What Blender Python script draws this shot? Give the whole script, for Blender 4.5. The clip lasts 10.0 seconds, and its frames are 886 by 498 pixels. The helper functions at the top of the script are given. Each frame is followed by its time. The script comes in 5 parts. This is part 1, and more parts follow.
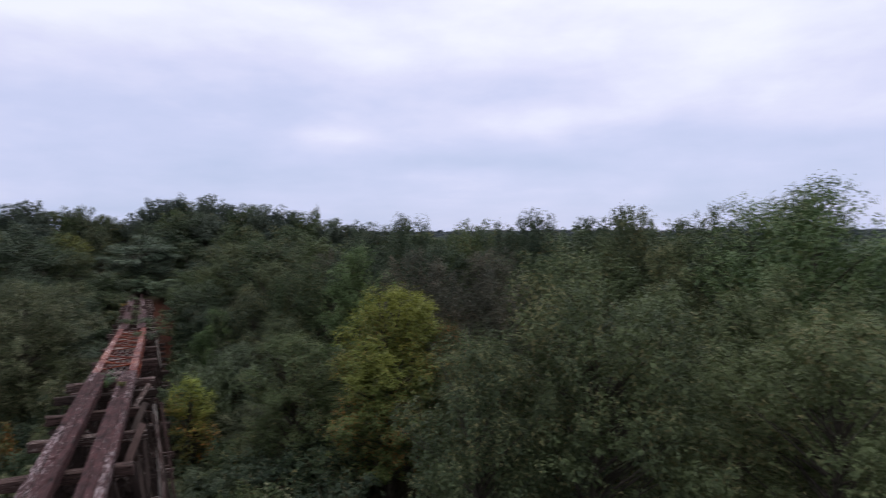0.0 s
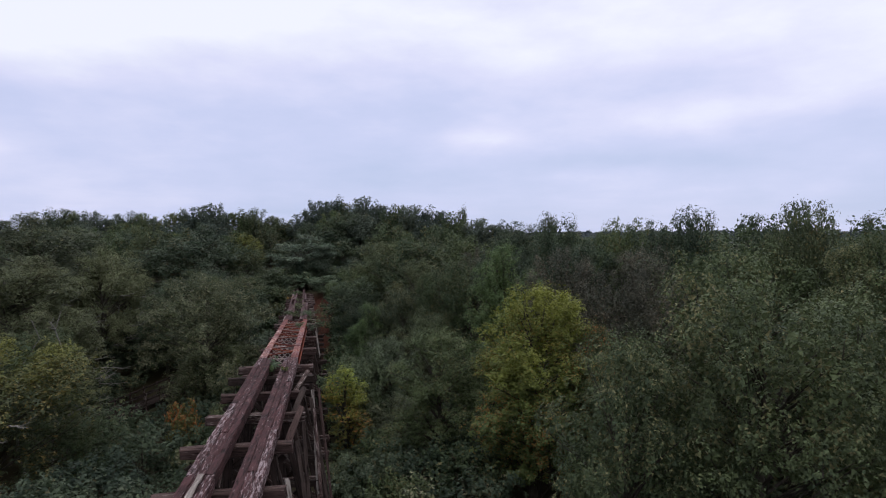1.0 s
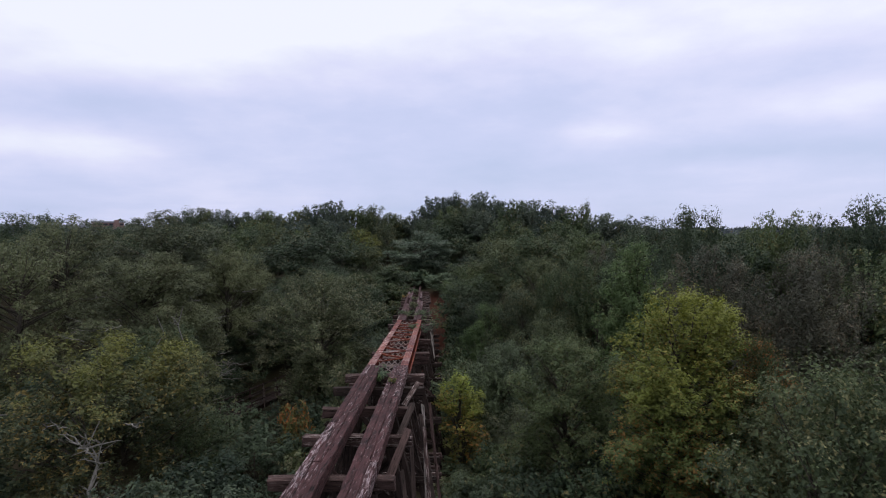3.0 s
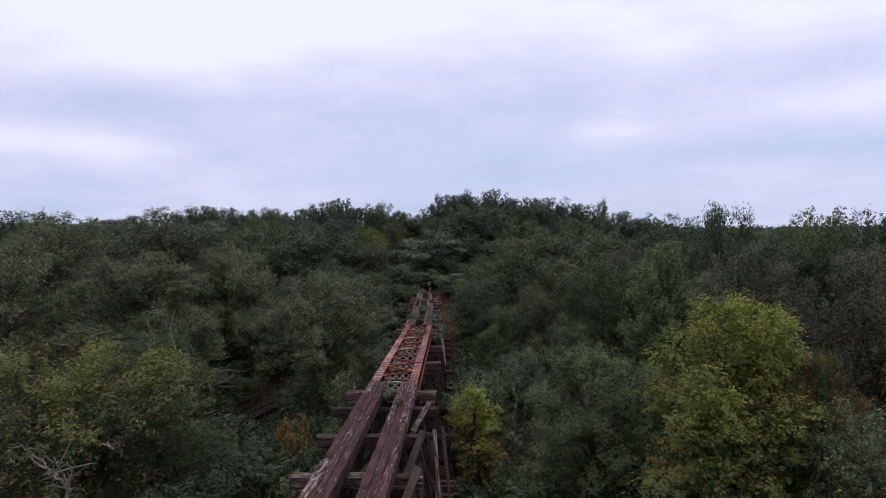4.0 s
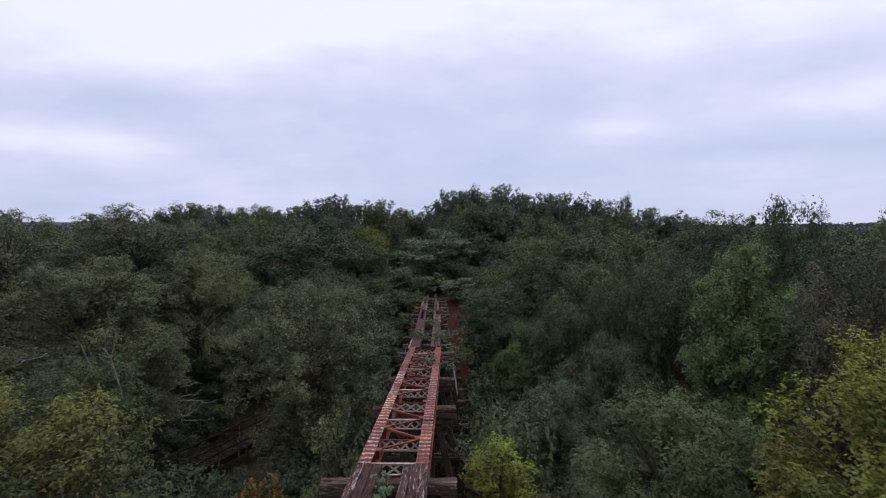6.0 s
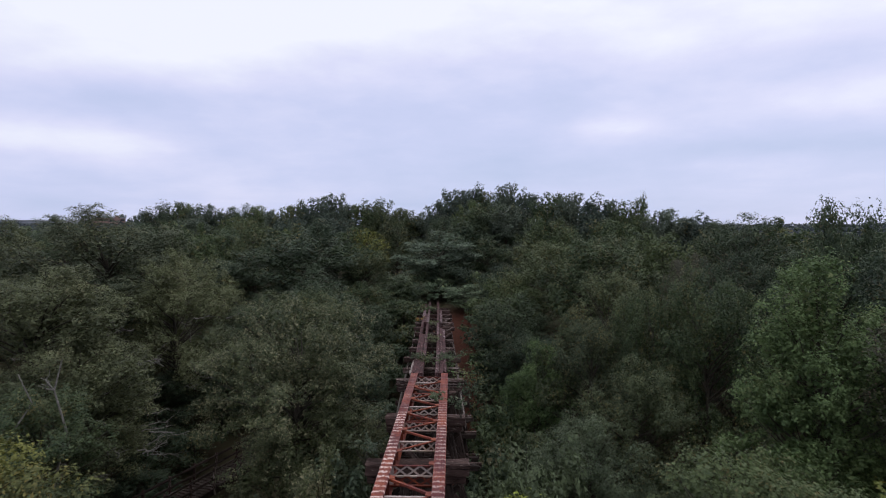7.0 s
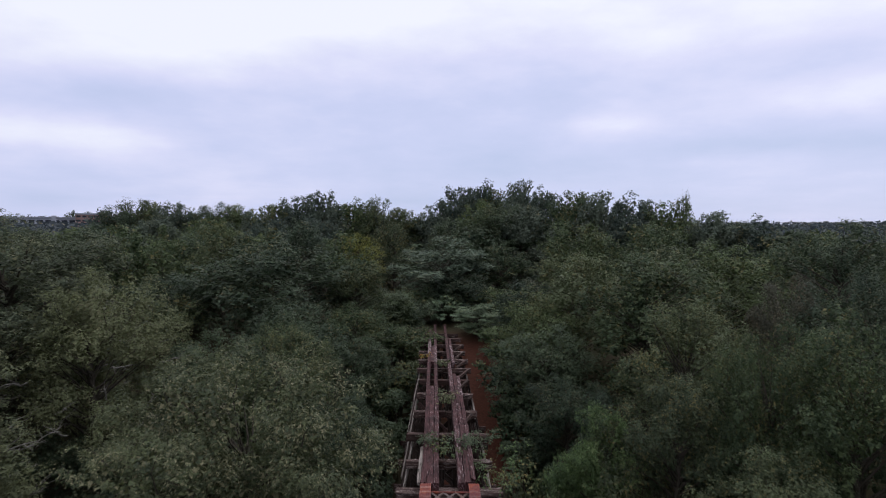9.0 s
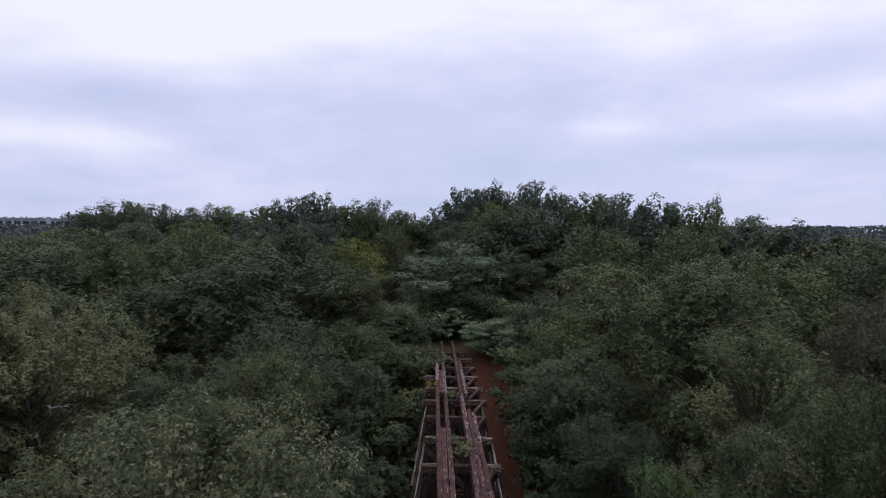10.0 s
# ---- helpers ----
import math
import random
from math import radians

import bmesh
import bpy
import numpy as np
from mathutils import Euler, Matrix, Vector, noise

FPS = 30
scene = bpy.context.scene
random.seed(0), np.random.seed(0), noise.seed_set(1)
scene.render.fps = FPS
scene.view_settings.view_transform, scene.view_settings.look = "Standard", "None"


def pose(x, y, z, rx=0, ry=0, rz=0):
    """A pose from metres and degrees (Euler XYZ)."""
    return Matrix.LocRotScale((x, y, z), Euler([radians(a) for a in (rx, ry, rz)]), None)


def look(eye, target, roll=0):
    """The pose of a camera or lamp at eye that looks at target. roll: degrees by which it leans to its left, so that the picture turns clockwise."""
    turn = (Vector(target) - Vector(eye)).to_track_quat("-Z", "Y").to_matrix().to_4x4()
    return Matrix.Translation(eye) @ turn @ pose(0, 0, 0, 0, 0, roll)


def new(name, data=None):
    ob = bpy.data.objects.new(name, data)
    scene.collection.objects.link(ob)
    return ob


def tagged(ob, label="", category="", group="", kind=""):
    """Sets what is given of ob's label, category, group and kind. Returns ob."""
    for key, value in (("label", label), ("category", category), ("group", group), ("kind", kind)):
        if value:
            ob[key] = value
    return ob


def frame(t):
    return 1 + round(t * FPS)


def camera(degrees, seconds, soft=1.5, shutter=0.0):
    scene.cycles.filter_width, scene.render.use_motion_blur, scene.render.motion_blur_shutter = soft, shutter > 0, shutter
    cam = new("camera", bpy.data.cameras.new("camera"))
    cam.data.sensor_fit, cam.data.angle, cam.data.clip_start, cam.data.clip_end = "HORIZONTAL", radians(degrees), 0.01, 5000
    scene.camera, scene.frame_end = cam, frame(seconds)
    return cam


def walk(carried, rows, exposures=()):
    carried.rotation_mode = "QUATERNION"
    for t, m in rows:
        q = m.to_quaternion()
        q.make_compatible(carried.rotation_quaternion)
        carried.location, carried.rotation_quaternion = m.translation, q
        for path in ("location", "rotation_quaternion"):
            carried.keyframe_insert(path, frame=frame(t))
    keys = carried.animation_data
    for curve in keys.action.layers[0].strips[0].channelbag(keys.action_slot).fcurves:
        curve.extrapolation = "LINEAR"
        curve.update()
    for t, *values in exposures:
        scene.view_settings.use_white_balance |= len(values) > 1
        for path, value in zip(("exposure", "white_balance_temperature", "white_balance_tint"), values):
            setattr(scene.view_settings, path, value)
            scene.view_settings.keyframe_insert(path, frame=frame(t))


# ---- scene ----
cam = camera(70.9, 10.0, 1.0, 0.3)
PATH = [
    (0, (1.946, -32.037, 15.994), (2.772, -30.216, 15.963), -0.1),
    (0.5, (2.013, -31.851, 15.845), (2.485, -29.907, 15.817), 0.0),
    (1, (2.075, -31.812, 15.81), (2.457, -29.849, 15.782), 0.1),
    (1.5, (2.078, -31.483, 15.784), (2.352, -29.502, 15.755), 0.1),
    (2, (2.2, -30.687, 15.788), (2.332, -28.691, 15.755), 0.1),
    (2.5, (2.309, -29.525, 15.808), (2.357, -27.526, 15.771), 0.1),
    (3, (2.34, -28.101, 15.795), (2.349, -26.101, 15.756), 0.1),
    (3.2, (2.302, -27.357, 15.769), (2.302, -25.357, 15.731), 0.1),
    (4.5, (2.054, -22.887, 15.743), (2.028, -20.888, 15.698), 0.1),
    (5, (1.911, -20.842, 15.788), (1.883, -18.843, 15.741), 0.0),
    (5.5, (1.707, -18.519, 15.853), (1.679, -16.52, 15.805), 0.0),
    (7, (1.036, -10.853, 16.429), (1.01, -8.854, 16.376), 0.2),
    (7.5, (0.765, -8.035, 16.699), (0.743, -6.036, 16.642), 0.2),
    (8, (0.475, -5.046, 16.903), (0.458, -3.047, 16.843), 0.4),
    (8.5, (0.152, -1.957, 17.049), (0.14, 0.042, 16.988), 0.5),
    (9, (-0.191, 1.043, 17.358), (-0.202, 3.042, 17.294), 0.4),
    (9.5, (-0.504, 4.028, 17.485), (-0.516, 6.027, 17.427), 0.5),
    (10, (-0.83, 6.831, 17.567), (-0.841, 8.831, 17.511), 0.6),
]
walk(cam, [(t, look(eye, target, roll)) for t, eye, target, roll in PATH])

# ---- world and light: high overcast, soft sun through cloud ----
world = bpy.data.worlds.new("overcast_sky")
scene.world = world
world.use_nodes = True


def node(tree, kind, **sets):
    n = tree.nodes.new(kind)
    for k, v in sets.items():
        if k == "operation":
            n.operation = v
        elif k == "blend":
            n.blend_type = v
        elif k == "dtype":
            n.data_type = v
    return n


def math_node(tree, op, a, b=None, c=None):
    n = node(tree, "ShaderNodeMath", operation=op)
    for i, v in enumerate((a, b, c)):
        if v is None:
            continue
        if isinstance(v, (int, float)):
            n.inputs[i].default_value = v
        else:
            tree.links.new(v, n.inputs[i])
    return n.outputs[0]


def mix_rgb(tree, fac, a, b, blend="MIX"):
    n = node(tree, "ShaderNodeMix", dtype="RGBA", blend=blend)
    for sock, v in ((n.inputs[0], fac), (n.inputs[6], a), (n.inputs[7], b)):
        if isinstance(v, (int, float)):
            sock.default_value = v
        elif isinstance(v, tuple):
            sock.default_value = (*v[:3], 1)
        else:
            tree.links.new(v, sock)
    return n.outputs[2]


def ramp(tree, fac, stops):
    n = node(tree, "ShaderNodeValToRGB")
    els = n.color_ramp.elements
    while len(els) < len(stops):
        els.new(0.5)
    for e, (p, c) in zip(els, stops):
        e.position = p
        e.color = (*c, 1) if isinstance(c, tuple) else (c, c, c, 1)
    tree.links.new(fac, n.inputs[0])
    return n.outputs[0]


def noise_node(tree, vec, scale, detail=3.0, rough=0.55, out=0):
    n = node(tree, "ShaderNodeTexNoise")
    n.inputs["Scale"].default_value, n.inputs["Detail"].default_value, n.inputs["Roughness"].default_value = scale, detail, rough
    if vec is not None:
        tree.links.new(vec, n.inputs["Vector"])
    return n.outputs[out]


def build_sky():
    t = world.node_tree
    t.nodes.clear()
    coord = node(t, "ShaderNodeTexCoord").outputs["Generated"]
    sep = node(t, "ShaderNodeSeparateXYZ")
    t.links.new(coord, sep.inputs[0])
    x, y, z = sep.outputs
    up = math_node(t, "MAXIMUM", z, 0.0)
    # azimuth and elevation, both about 1 per radian round the bridge's heading
    az = math_node(t, "ARCTAN2", x, y)
    el = math_node(t, "ARCSINE", up)
    # cloud sheet seen in perspective
    low = math_node(t, "ADD", up, 0.10)
    comb = node(t, "ShaderNodeCombineXYZ")
    t.links.new(math_node(t, "DIVIDE", x, low), comb.inputs[0])
    t.links.new(math_node(t, "DIVIDE", y, low), comb.inputs[1])
    comb.inputs[2].default_value = 3.7
    plane = comb.outputs[0]
    big = noise_node(t, plane, 0.55, 5, 0.55)
    comb2 = node(t, "ShaderNodeCombineXYZ")
    t.links.new(math_node(t, "MULTIPLY", az, 1.0), comb2.inputs[0])
    t.links.new(math_node(t, "MULTIPLY", el, 3.4), comb2.inputs[1])
    streak = noise_node(t, comb2.outputs[0], 2.4, 5, 0.5)

    def puff(a0, e0, wa, we, s):
        da = math_node(t, "DIVIDE", math_node(t, "SUBTRACT", az, a0), wa)
        de = math_node(t, "DIVIDE", math_node(t, "SUBTRACT", el, e0), we)
        q = math_node(t, "ADD", math_node(t, "MULTIPLY", da, da), math_node(t, "MULTIPLY", de, de))
        return math_node(t, "MULTIPLY", math_node(t, "POWER", 2.718, math_node(t, "MULTIPLY", q, -1.0)), s)

    total = math_node(t, "ADD", math_node(t, "MULTIPLY", math_node(t, "SUBTRACT", big, 0.5), 0.65),
                      math_node(t, "MULTIPLY", math_node(t, "SUBTRACT", streak, 0.5), 0.8))
    comb3 = node(t, "ShaderNodeCombineXYZ")
    t.links.new(az, comb3.inputs[0])
    t.links.new(math_node(t, "MULTIPLY", el, 2.4), comb3.inputs[1])
    comb3.inputs[2].default_value = 7.3
    wisps = noise_node(t, comb3.outputs[0], 6.5, 7, 0.55)
    total = math_node(t, "ADD", total, math_node(t, "MULTIPLY", math_node(t, "SUBTRACT", wisps, 0.5), 0.6))
    for p in CLOUDS:
        total = math_node(t, "ADD", total, puff(*p))
    lift = math_node(t, "MULTIPLY", el, 1.7)
    total = math_node(t, "ADD", math_node(t, "ADD", total, lift), 0.14)
    cloud = ramp(t, total, [(0.0, (0.50, 0.57, 0.81)), (0.3, (0.585, 0.63, 0.88)), (0.55, (0.70, 0.715, 0.94)), (0.9, (0.88, 0.90, 1.0))])
    sky = node(t, "ShaderNodeTexSky")
    sky.sky_type = "NISHITA"
    sky.sun_disc = False
    sky.sun_elevation, sky.sun_rotation = radians(40), radians(SUN_AZ)
    thin = node(t, "ShaderNodeMix", dtype="RGBA", blend="ADD")
    thin.inputs[0].default_value = 0.006
    t.links.new(cloud, thin.inputs[6])
    t.links.new(sky.outputs[0], thin.inputs[7])
    bg = node(t, "ShaderNodeBackground")
    # an overcast sky is brightest overhead
    dome = node(t, "ShaderNodeMapRange")
    dome.interpolation_type = "SMOOTHSTEP"
    t.links.new(el, dome.inputs["Value"])
    for k, v in (("From Min", 0.42), ("From Max", 1.25), ("To Min", SKY), ("To Max", 1.9 * SKY)):
        dome.inputs[k].default_value = v
    t.links.new(dome.outputs["Result"], bg.inputs[1])
    t.links.new(thin.outputs[2], bg.inputs[0])
    out = node(t, "ShaderNodeOutputWorld")
    t.links.new(bg.outputs[0], out.inputs[0])


SKY, SUN_AZ = 0.98, 35.0
# soft banks in the cloud: azimuth, elevation (radians), widths, brightness
CLOUDS = [(-0.45, 0.31, 0.36, 0.13, 0.28), (0.05, 0.215, 0.17, 0.055, -0.26), (-0.60, 0.128, 0.17, 0.020, 0.34), (0.57, 0.182, 0.13, 0.024, 0.44), (0.25, 0.160, 0.07, 0.014, 0.28),
          (0.10, 0.115, 0.15, 0.045, -0.24), (0.47, 0.124, 0.16, 0.017, -0.30), (-0.50, 0.188, 0.20, 0.024, -0.22), (0.30, 0.31, 0.13, 0.05, 0.26), (0.60, 0.245, 0.16, 0.030, -0.18),
          (0.88, 0.30, 0.20, 0.10, 0.30), (0.80, 0.15, 0.16, 0.03, -0.14), (-0.20, 0.15, 0.16, 0.03, -0.10), (0.17, 0.265, 0.10, 0.02, -0.12), (-0.10, 0.33, 0.2, 0.06, 0.18), (0.0, 0.01, 2.0, 0.03, 0.05)]
build_sky()
sun = new("sun", bpy.data.lights.new("sun", "SUN"))
sun.data.energy, sun.data.angle, sun.data.color = 0.6, radians(30), (1.0, 0.97, 0.92)
sun.matrix_world = look((40, 60, 70), (0, 0, 0))


# ---- materials ----
def material(name):
    m = bpy.data.materials.new(name)
    m.use_nodes = True
    t = m.node_tree
    b = t.nodes["Principled BSDF"]
    b.inputs["Specular IOR Level"].default_value = 0.14
    return m, t, b


def set_bump(t, b, height, strength, dist=0.02):
    n = node(t, "ShaderNodeBump")
    n.inputs["Strength"].default_value, n.inputs["Distance"].default_value = strength, dist
    t.links.new(height, n.inputs["Height"])
    t.links.new(n.outputs[0], b.inputs["Normal"])


def object_coord(t, scale=(1, 1, 1), shift=True):
    c = node(t, "ShaderNodeTexCoord").outputs["Object"]
    m = node(t, "ShaderNodeMapping")
    m.inputs["Scale"].default_value = scale
    t.links.new(c, m.inputs[0])
    if shift:
        r = math_node(t, "MULTIPLY", node(t, "ShaderNodeObjectInfo").outputs["Random"], 40.0)
        c2 = node(t, "ShaderNodeCombineXYZ")
        for i in range(3):
            t.links.new(r, c2.inputs[i])
        t.links.new(c2.outputs[0], m.inputs["Location"])
    return m.outputs[0]


def timber_material(name, dark, mid, pale, pale_amount):
    m, t, b = material(name)
    grain = noise_node(t, object_coord(t, (7, 0.7, 7)), 2.2, 6, 0.7)
    fine = noise_node(t, object_coord(t, (60, 3, 60)), 2.0, 4, 0.6)
    blot = noise_node(t, object_coord(t), 1.1, 4, 0.6)
    chips = noise_node(t, object_coord(t, (9.0, 1.1, 9.0)), 2.2, 6, 0.68)
    rnd = node(t, "ShaderNodeObjectInfo").outputs["Random"]
    f = math_node(t, "ADD", math_node(t, "MULTIPLY", grain, 0.7), math_node(t, "MULTIPLY", blot, 0.45))
    col = ramp(t, math_node(t, "SUBTRACT", f, 0.08), [(0.34, dark), (0.56, mid), (0.74, tuple(c * 1.5 for c in mid))])
    # bleached, flaking patches
    edge = math_node(t, "ADD", chips, math_node(t, "MULTIPLY", math_node(t, "SUBTRACT", rnd, 0.5), 0.16))
    bare = ramp(t, edge, [(0.62 - pale_amount, 0.0), (0.70 - pale_amount, 1.0)])
    streak = ramp(t, fine, [(0.38, 0.15), (0.6, 1.0)])
    col = mix_rgb(t, math_node(t, "MULTIPLY", bare, streak), col, pale)
    cracks = ramp(t, grain, [(0.36, 0.0), (0.43, 1.0)])
    col = mix_rgb(t, cracks, tuple(c * 0.4 for c in dark), col)
    t.links.new(col, b.inputs["Base Color"])
    b.inputs["Roughness"].default_value = 0.85
    h = math_node(t, "ADD", math_node(t, "MULTIPLY", grain, 1.0), math_node(t, "MULTIPLY", fine, 0.4))
    set_bump(t, b, h, 0.9, 0.03)
    return m


wood_deck = timber_material("weathered_red_brown_timber", (0.011, 0.006, 0.006), (0.064, 0.028, 0.029), (0.36, 0.29, 0.30), 0.058)
wood_cap = timber_material("grey_brown_timber", (0.020, 0.012, 0.010), (0.072, 0.044, 0.039), (0.34, 0.28, 0.26), 0.045)
# post timber: its base colour also takes in the shade under the deck
wood_post = timber_material("shade_darkened_timber", (0.012, 0.008, 0.007), (0.040, 0.027, 0.023), (0.15, 0.13, 0.115), 0.02)
wood_pale = timber_material("bleached_grey_timber", (0.09, 0.075, 0.065), (0.24, 0.205, 0.185), (0.42, 0.38, 0.35), 0.08)


def rust_material(name, base, orange, purple, banded):
    m, t, b = material(name)
    n1 = noise_node(t, object_coord(t), 0.55, 4, 0.6)
    n2 = noise_node(t, object_coord(t), 9.0, 6, 0.7)
    f = math_node(t, "ADD", math_node(t, "MULTIPLY", n1, 0.7), math_node(t, "MULTIPLY", n2, 0.5))
    col = ramp(t, f, [(0.44, purple), (0.58, base), (0.74, orange)])
    if banded:
        # pale worn paint where the old ties lay across the flange
        c = object_coord(t, (1, 1, 1), False)
        sep = node(t, "ShaderNodeSeparateXYZ")
        t.links.new(c, sep.inputs[0])
        wob = math_node(t, "MULTIPLY", math_node(t, "SUBTRACT", noise_node(t, c, 5.0, 3, 0.6), 0.5), 0.30)
        ph = math_node(t, "FRACT", math_node(t, "DIVIDE", math_node(t, "ADD", sep.outputs[1], wob), 0.36))
        band = ramp(t, ph, [(0.0, 0.0), (0.10, 1.0), (0.34, 1.0), (0.44, 0.0)])
        keep = ramp(t, noise_node(t, c, 0.6, 3, 0.6), [(0.36, 0.0), (0.50, 1.0)])
        reach = ramp(t, math_node(t, "DIVIDE", sep.outputs[1], 20.0), [(0.01, 0.5), (0.08, 1.0), (0.62, 1.0), (0.80, 0.25)])
        keep = math_node(t, "MULTIPLY", keep, reach)
        keep = math_node(t, "MULTIPLY", keep, ramp(t, math_node(t, "ADD", sep.outputs[0], 0.5), [(0.3, 1.0), (0.7, 0.55)]))
        speck = ramp(t, noise_node(t, c, 13.0, 4, 0.7), [(0.42, 0.0), (0.54, 1.0)])
        w = math_node(t, "MULTIPLY", math_node(t, "MULTIPLY", band, keep), math_node(t, "MULTIPLY", speck, 0.9))
        col = mix_rgb(t, w, col, (0.66, 0.54, 0.50))
    t.links.new(col, b.inputs["Base Color"])
    b.inputs["Roughness"].default_value = 0.72
    b.inputs["Metallic"].default_value = 0.0
    set_bump(t, b, n2, 0.5, 0.008)
    return m


rust_flange = rust_material("rusted_red_painted_steel", (0.092, 0.023, 0.023), (0.21, 0.054, 0.028), (0.050, 0.016, 0.020), True)
rust_steel = rust_material("rust_red_steel", (0.115, 0.029, 0.023), (0.25, 0.062, 0.027), (0.06, 0.022, 0.022), False)
rust_bright = rust_material("orange_rusted_steel", (0.140, 0.038, 0.026), (0.24, 0.066, 0.032), (0.08, 0.027, 0.024), False)
rust_dull = rust_material("dull_grey_brown_steel", (0.40, 0.33, 0.31), (0.46, 0.33, 0.27), (0.28, 0.22, 0.21), False)


def leaf_material(name, low, high, spot, spot_amount, grey=0.0, top=None, tall=13.0):
    low, high, spot = [(c[0] * 1.30, c[1] * 1.06, c[2] * 1.30) for c in (low, high, spot)]
    m, t, b = material(name)
    geo = node(t, "ShaderNodeNewGeometry")
    isl = geo.outputs["Random Per Island"]
    obr = node(t, "ShaderNodeObjectInfo").outputs["Random"]
    patch = noise_node(t, object_coord(t), 0.42, 2, 0.5)
    f = math_node(t, "ADD", math_node(t, "MULTIPLY", math_node(t, "SUBTRACT", isl, 0.12), 0.42), math_node(t, "MULTIPLY", patch, 0.75))
    f = math_node(t, "ADD", f, math_node(t, "MULTIPLY", math_node(t, "SUBTRACT", obr, 0.5), 0.55))
    f = math_node(t, "ADD", f, math_node(t, "MULTIPLY", math_node(t, "SUBTRACT", noise_node(t, object_coord(t), 1.7, 2, 0.5), 0.5), 0.6))
    col = ramp(t, f, [(0.22, low), (0.85, high)])
    s = math_node(t, "FRACT", math_node(t, "MULTIPLY", isl, 17.31))
    # turning leaves gather in patches
    turn = math_node(t, "ADD", math_node(t, "MULTIPLY", s, 0.55), math_node(t, "MULTIPLY", noise_node(t, object_coord(t, (0.8, 0.8, 0.8)), 0.5, 2, 0.5), 0.75))
    k = ramp(t, turn, [(0.95 - spot_amount, 0.0), (1.02 - spot_amount, 1.0)])
    col = mix_rgb(t, k, col, spot)
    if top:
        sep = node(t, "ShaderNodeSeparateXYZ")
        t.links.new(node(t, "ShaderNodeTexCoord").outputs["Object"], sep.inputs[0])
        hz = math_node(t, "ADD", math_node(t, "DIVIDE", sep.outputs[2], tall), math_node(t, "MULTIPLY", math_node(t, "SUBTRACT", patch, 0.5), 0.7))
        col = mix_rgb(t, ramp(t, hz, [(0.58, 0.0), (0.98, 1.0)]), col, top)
    # leaf-scale light and dark flecks
    fleck = ramp(t, noise_node(t, object_coord(t), 13.0, 2, 0.65), [(0.32, 0.72), (0.68, 1.28)])
    col = mix_rgb(t, 1.0, col, fleck, "MULTIPLY")
    t.links.new(col, b.inputs["Base Color"])
    # sprays fold into leaflets
    set_bump(t, b, noise_node(t, object_coord(t), 16.0, 2, 0.6), 0.55, 0.05)
    b.inputs["Roughness"].default_value = 0.6 - 0.1 * grey
    b.inputs["Specular IOR Level"].default_value = 0.18 + 0.14 * grey
    tr = node(t, "ShaderNodeBsdfTranslucent")
    t.links.new(col, tr.inputs[0])
    mx = node(t, "ShaderNodeMixShader")
    mx.inputs[0].default_value = 0.28
    t.links.new(b.outputs[0], mx.inputs[1])
    t.links.new(tr.outputs[0], mx.inputs[2])
    t.links.new(mx.outputs[0], t.nodes["Material Output"].inputs[0])
    return m


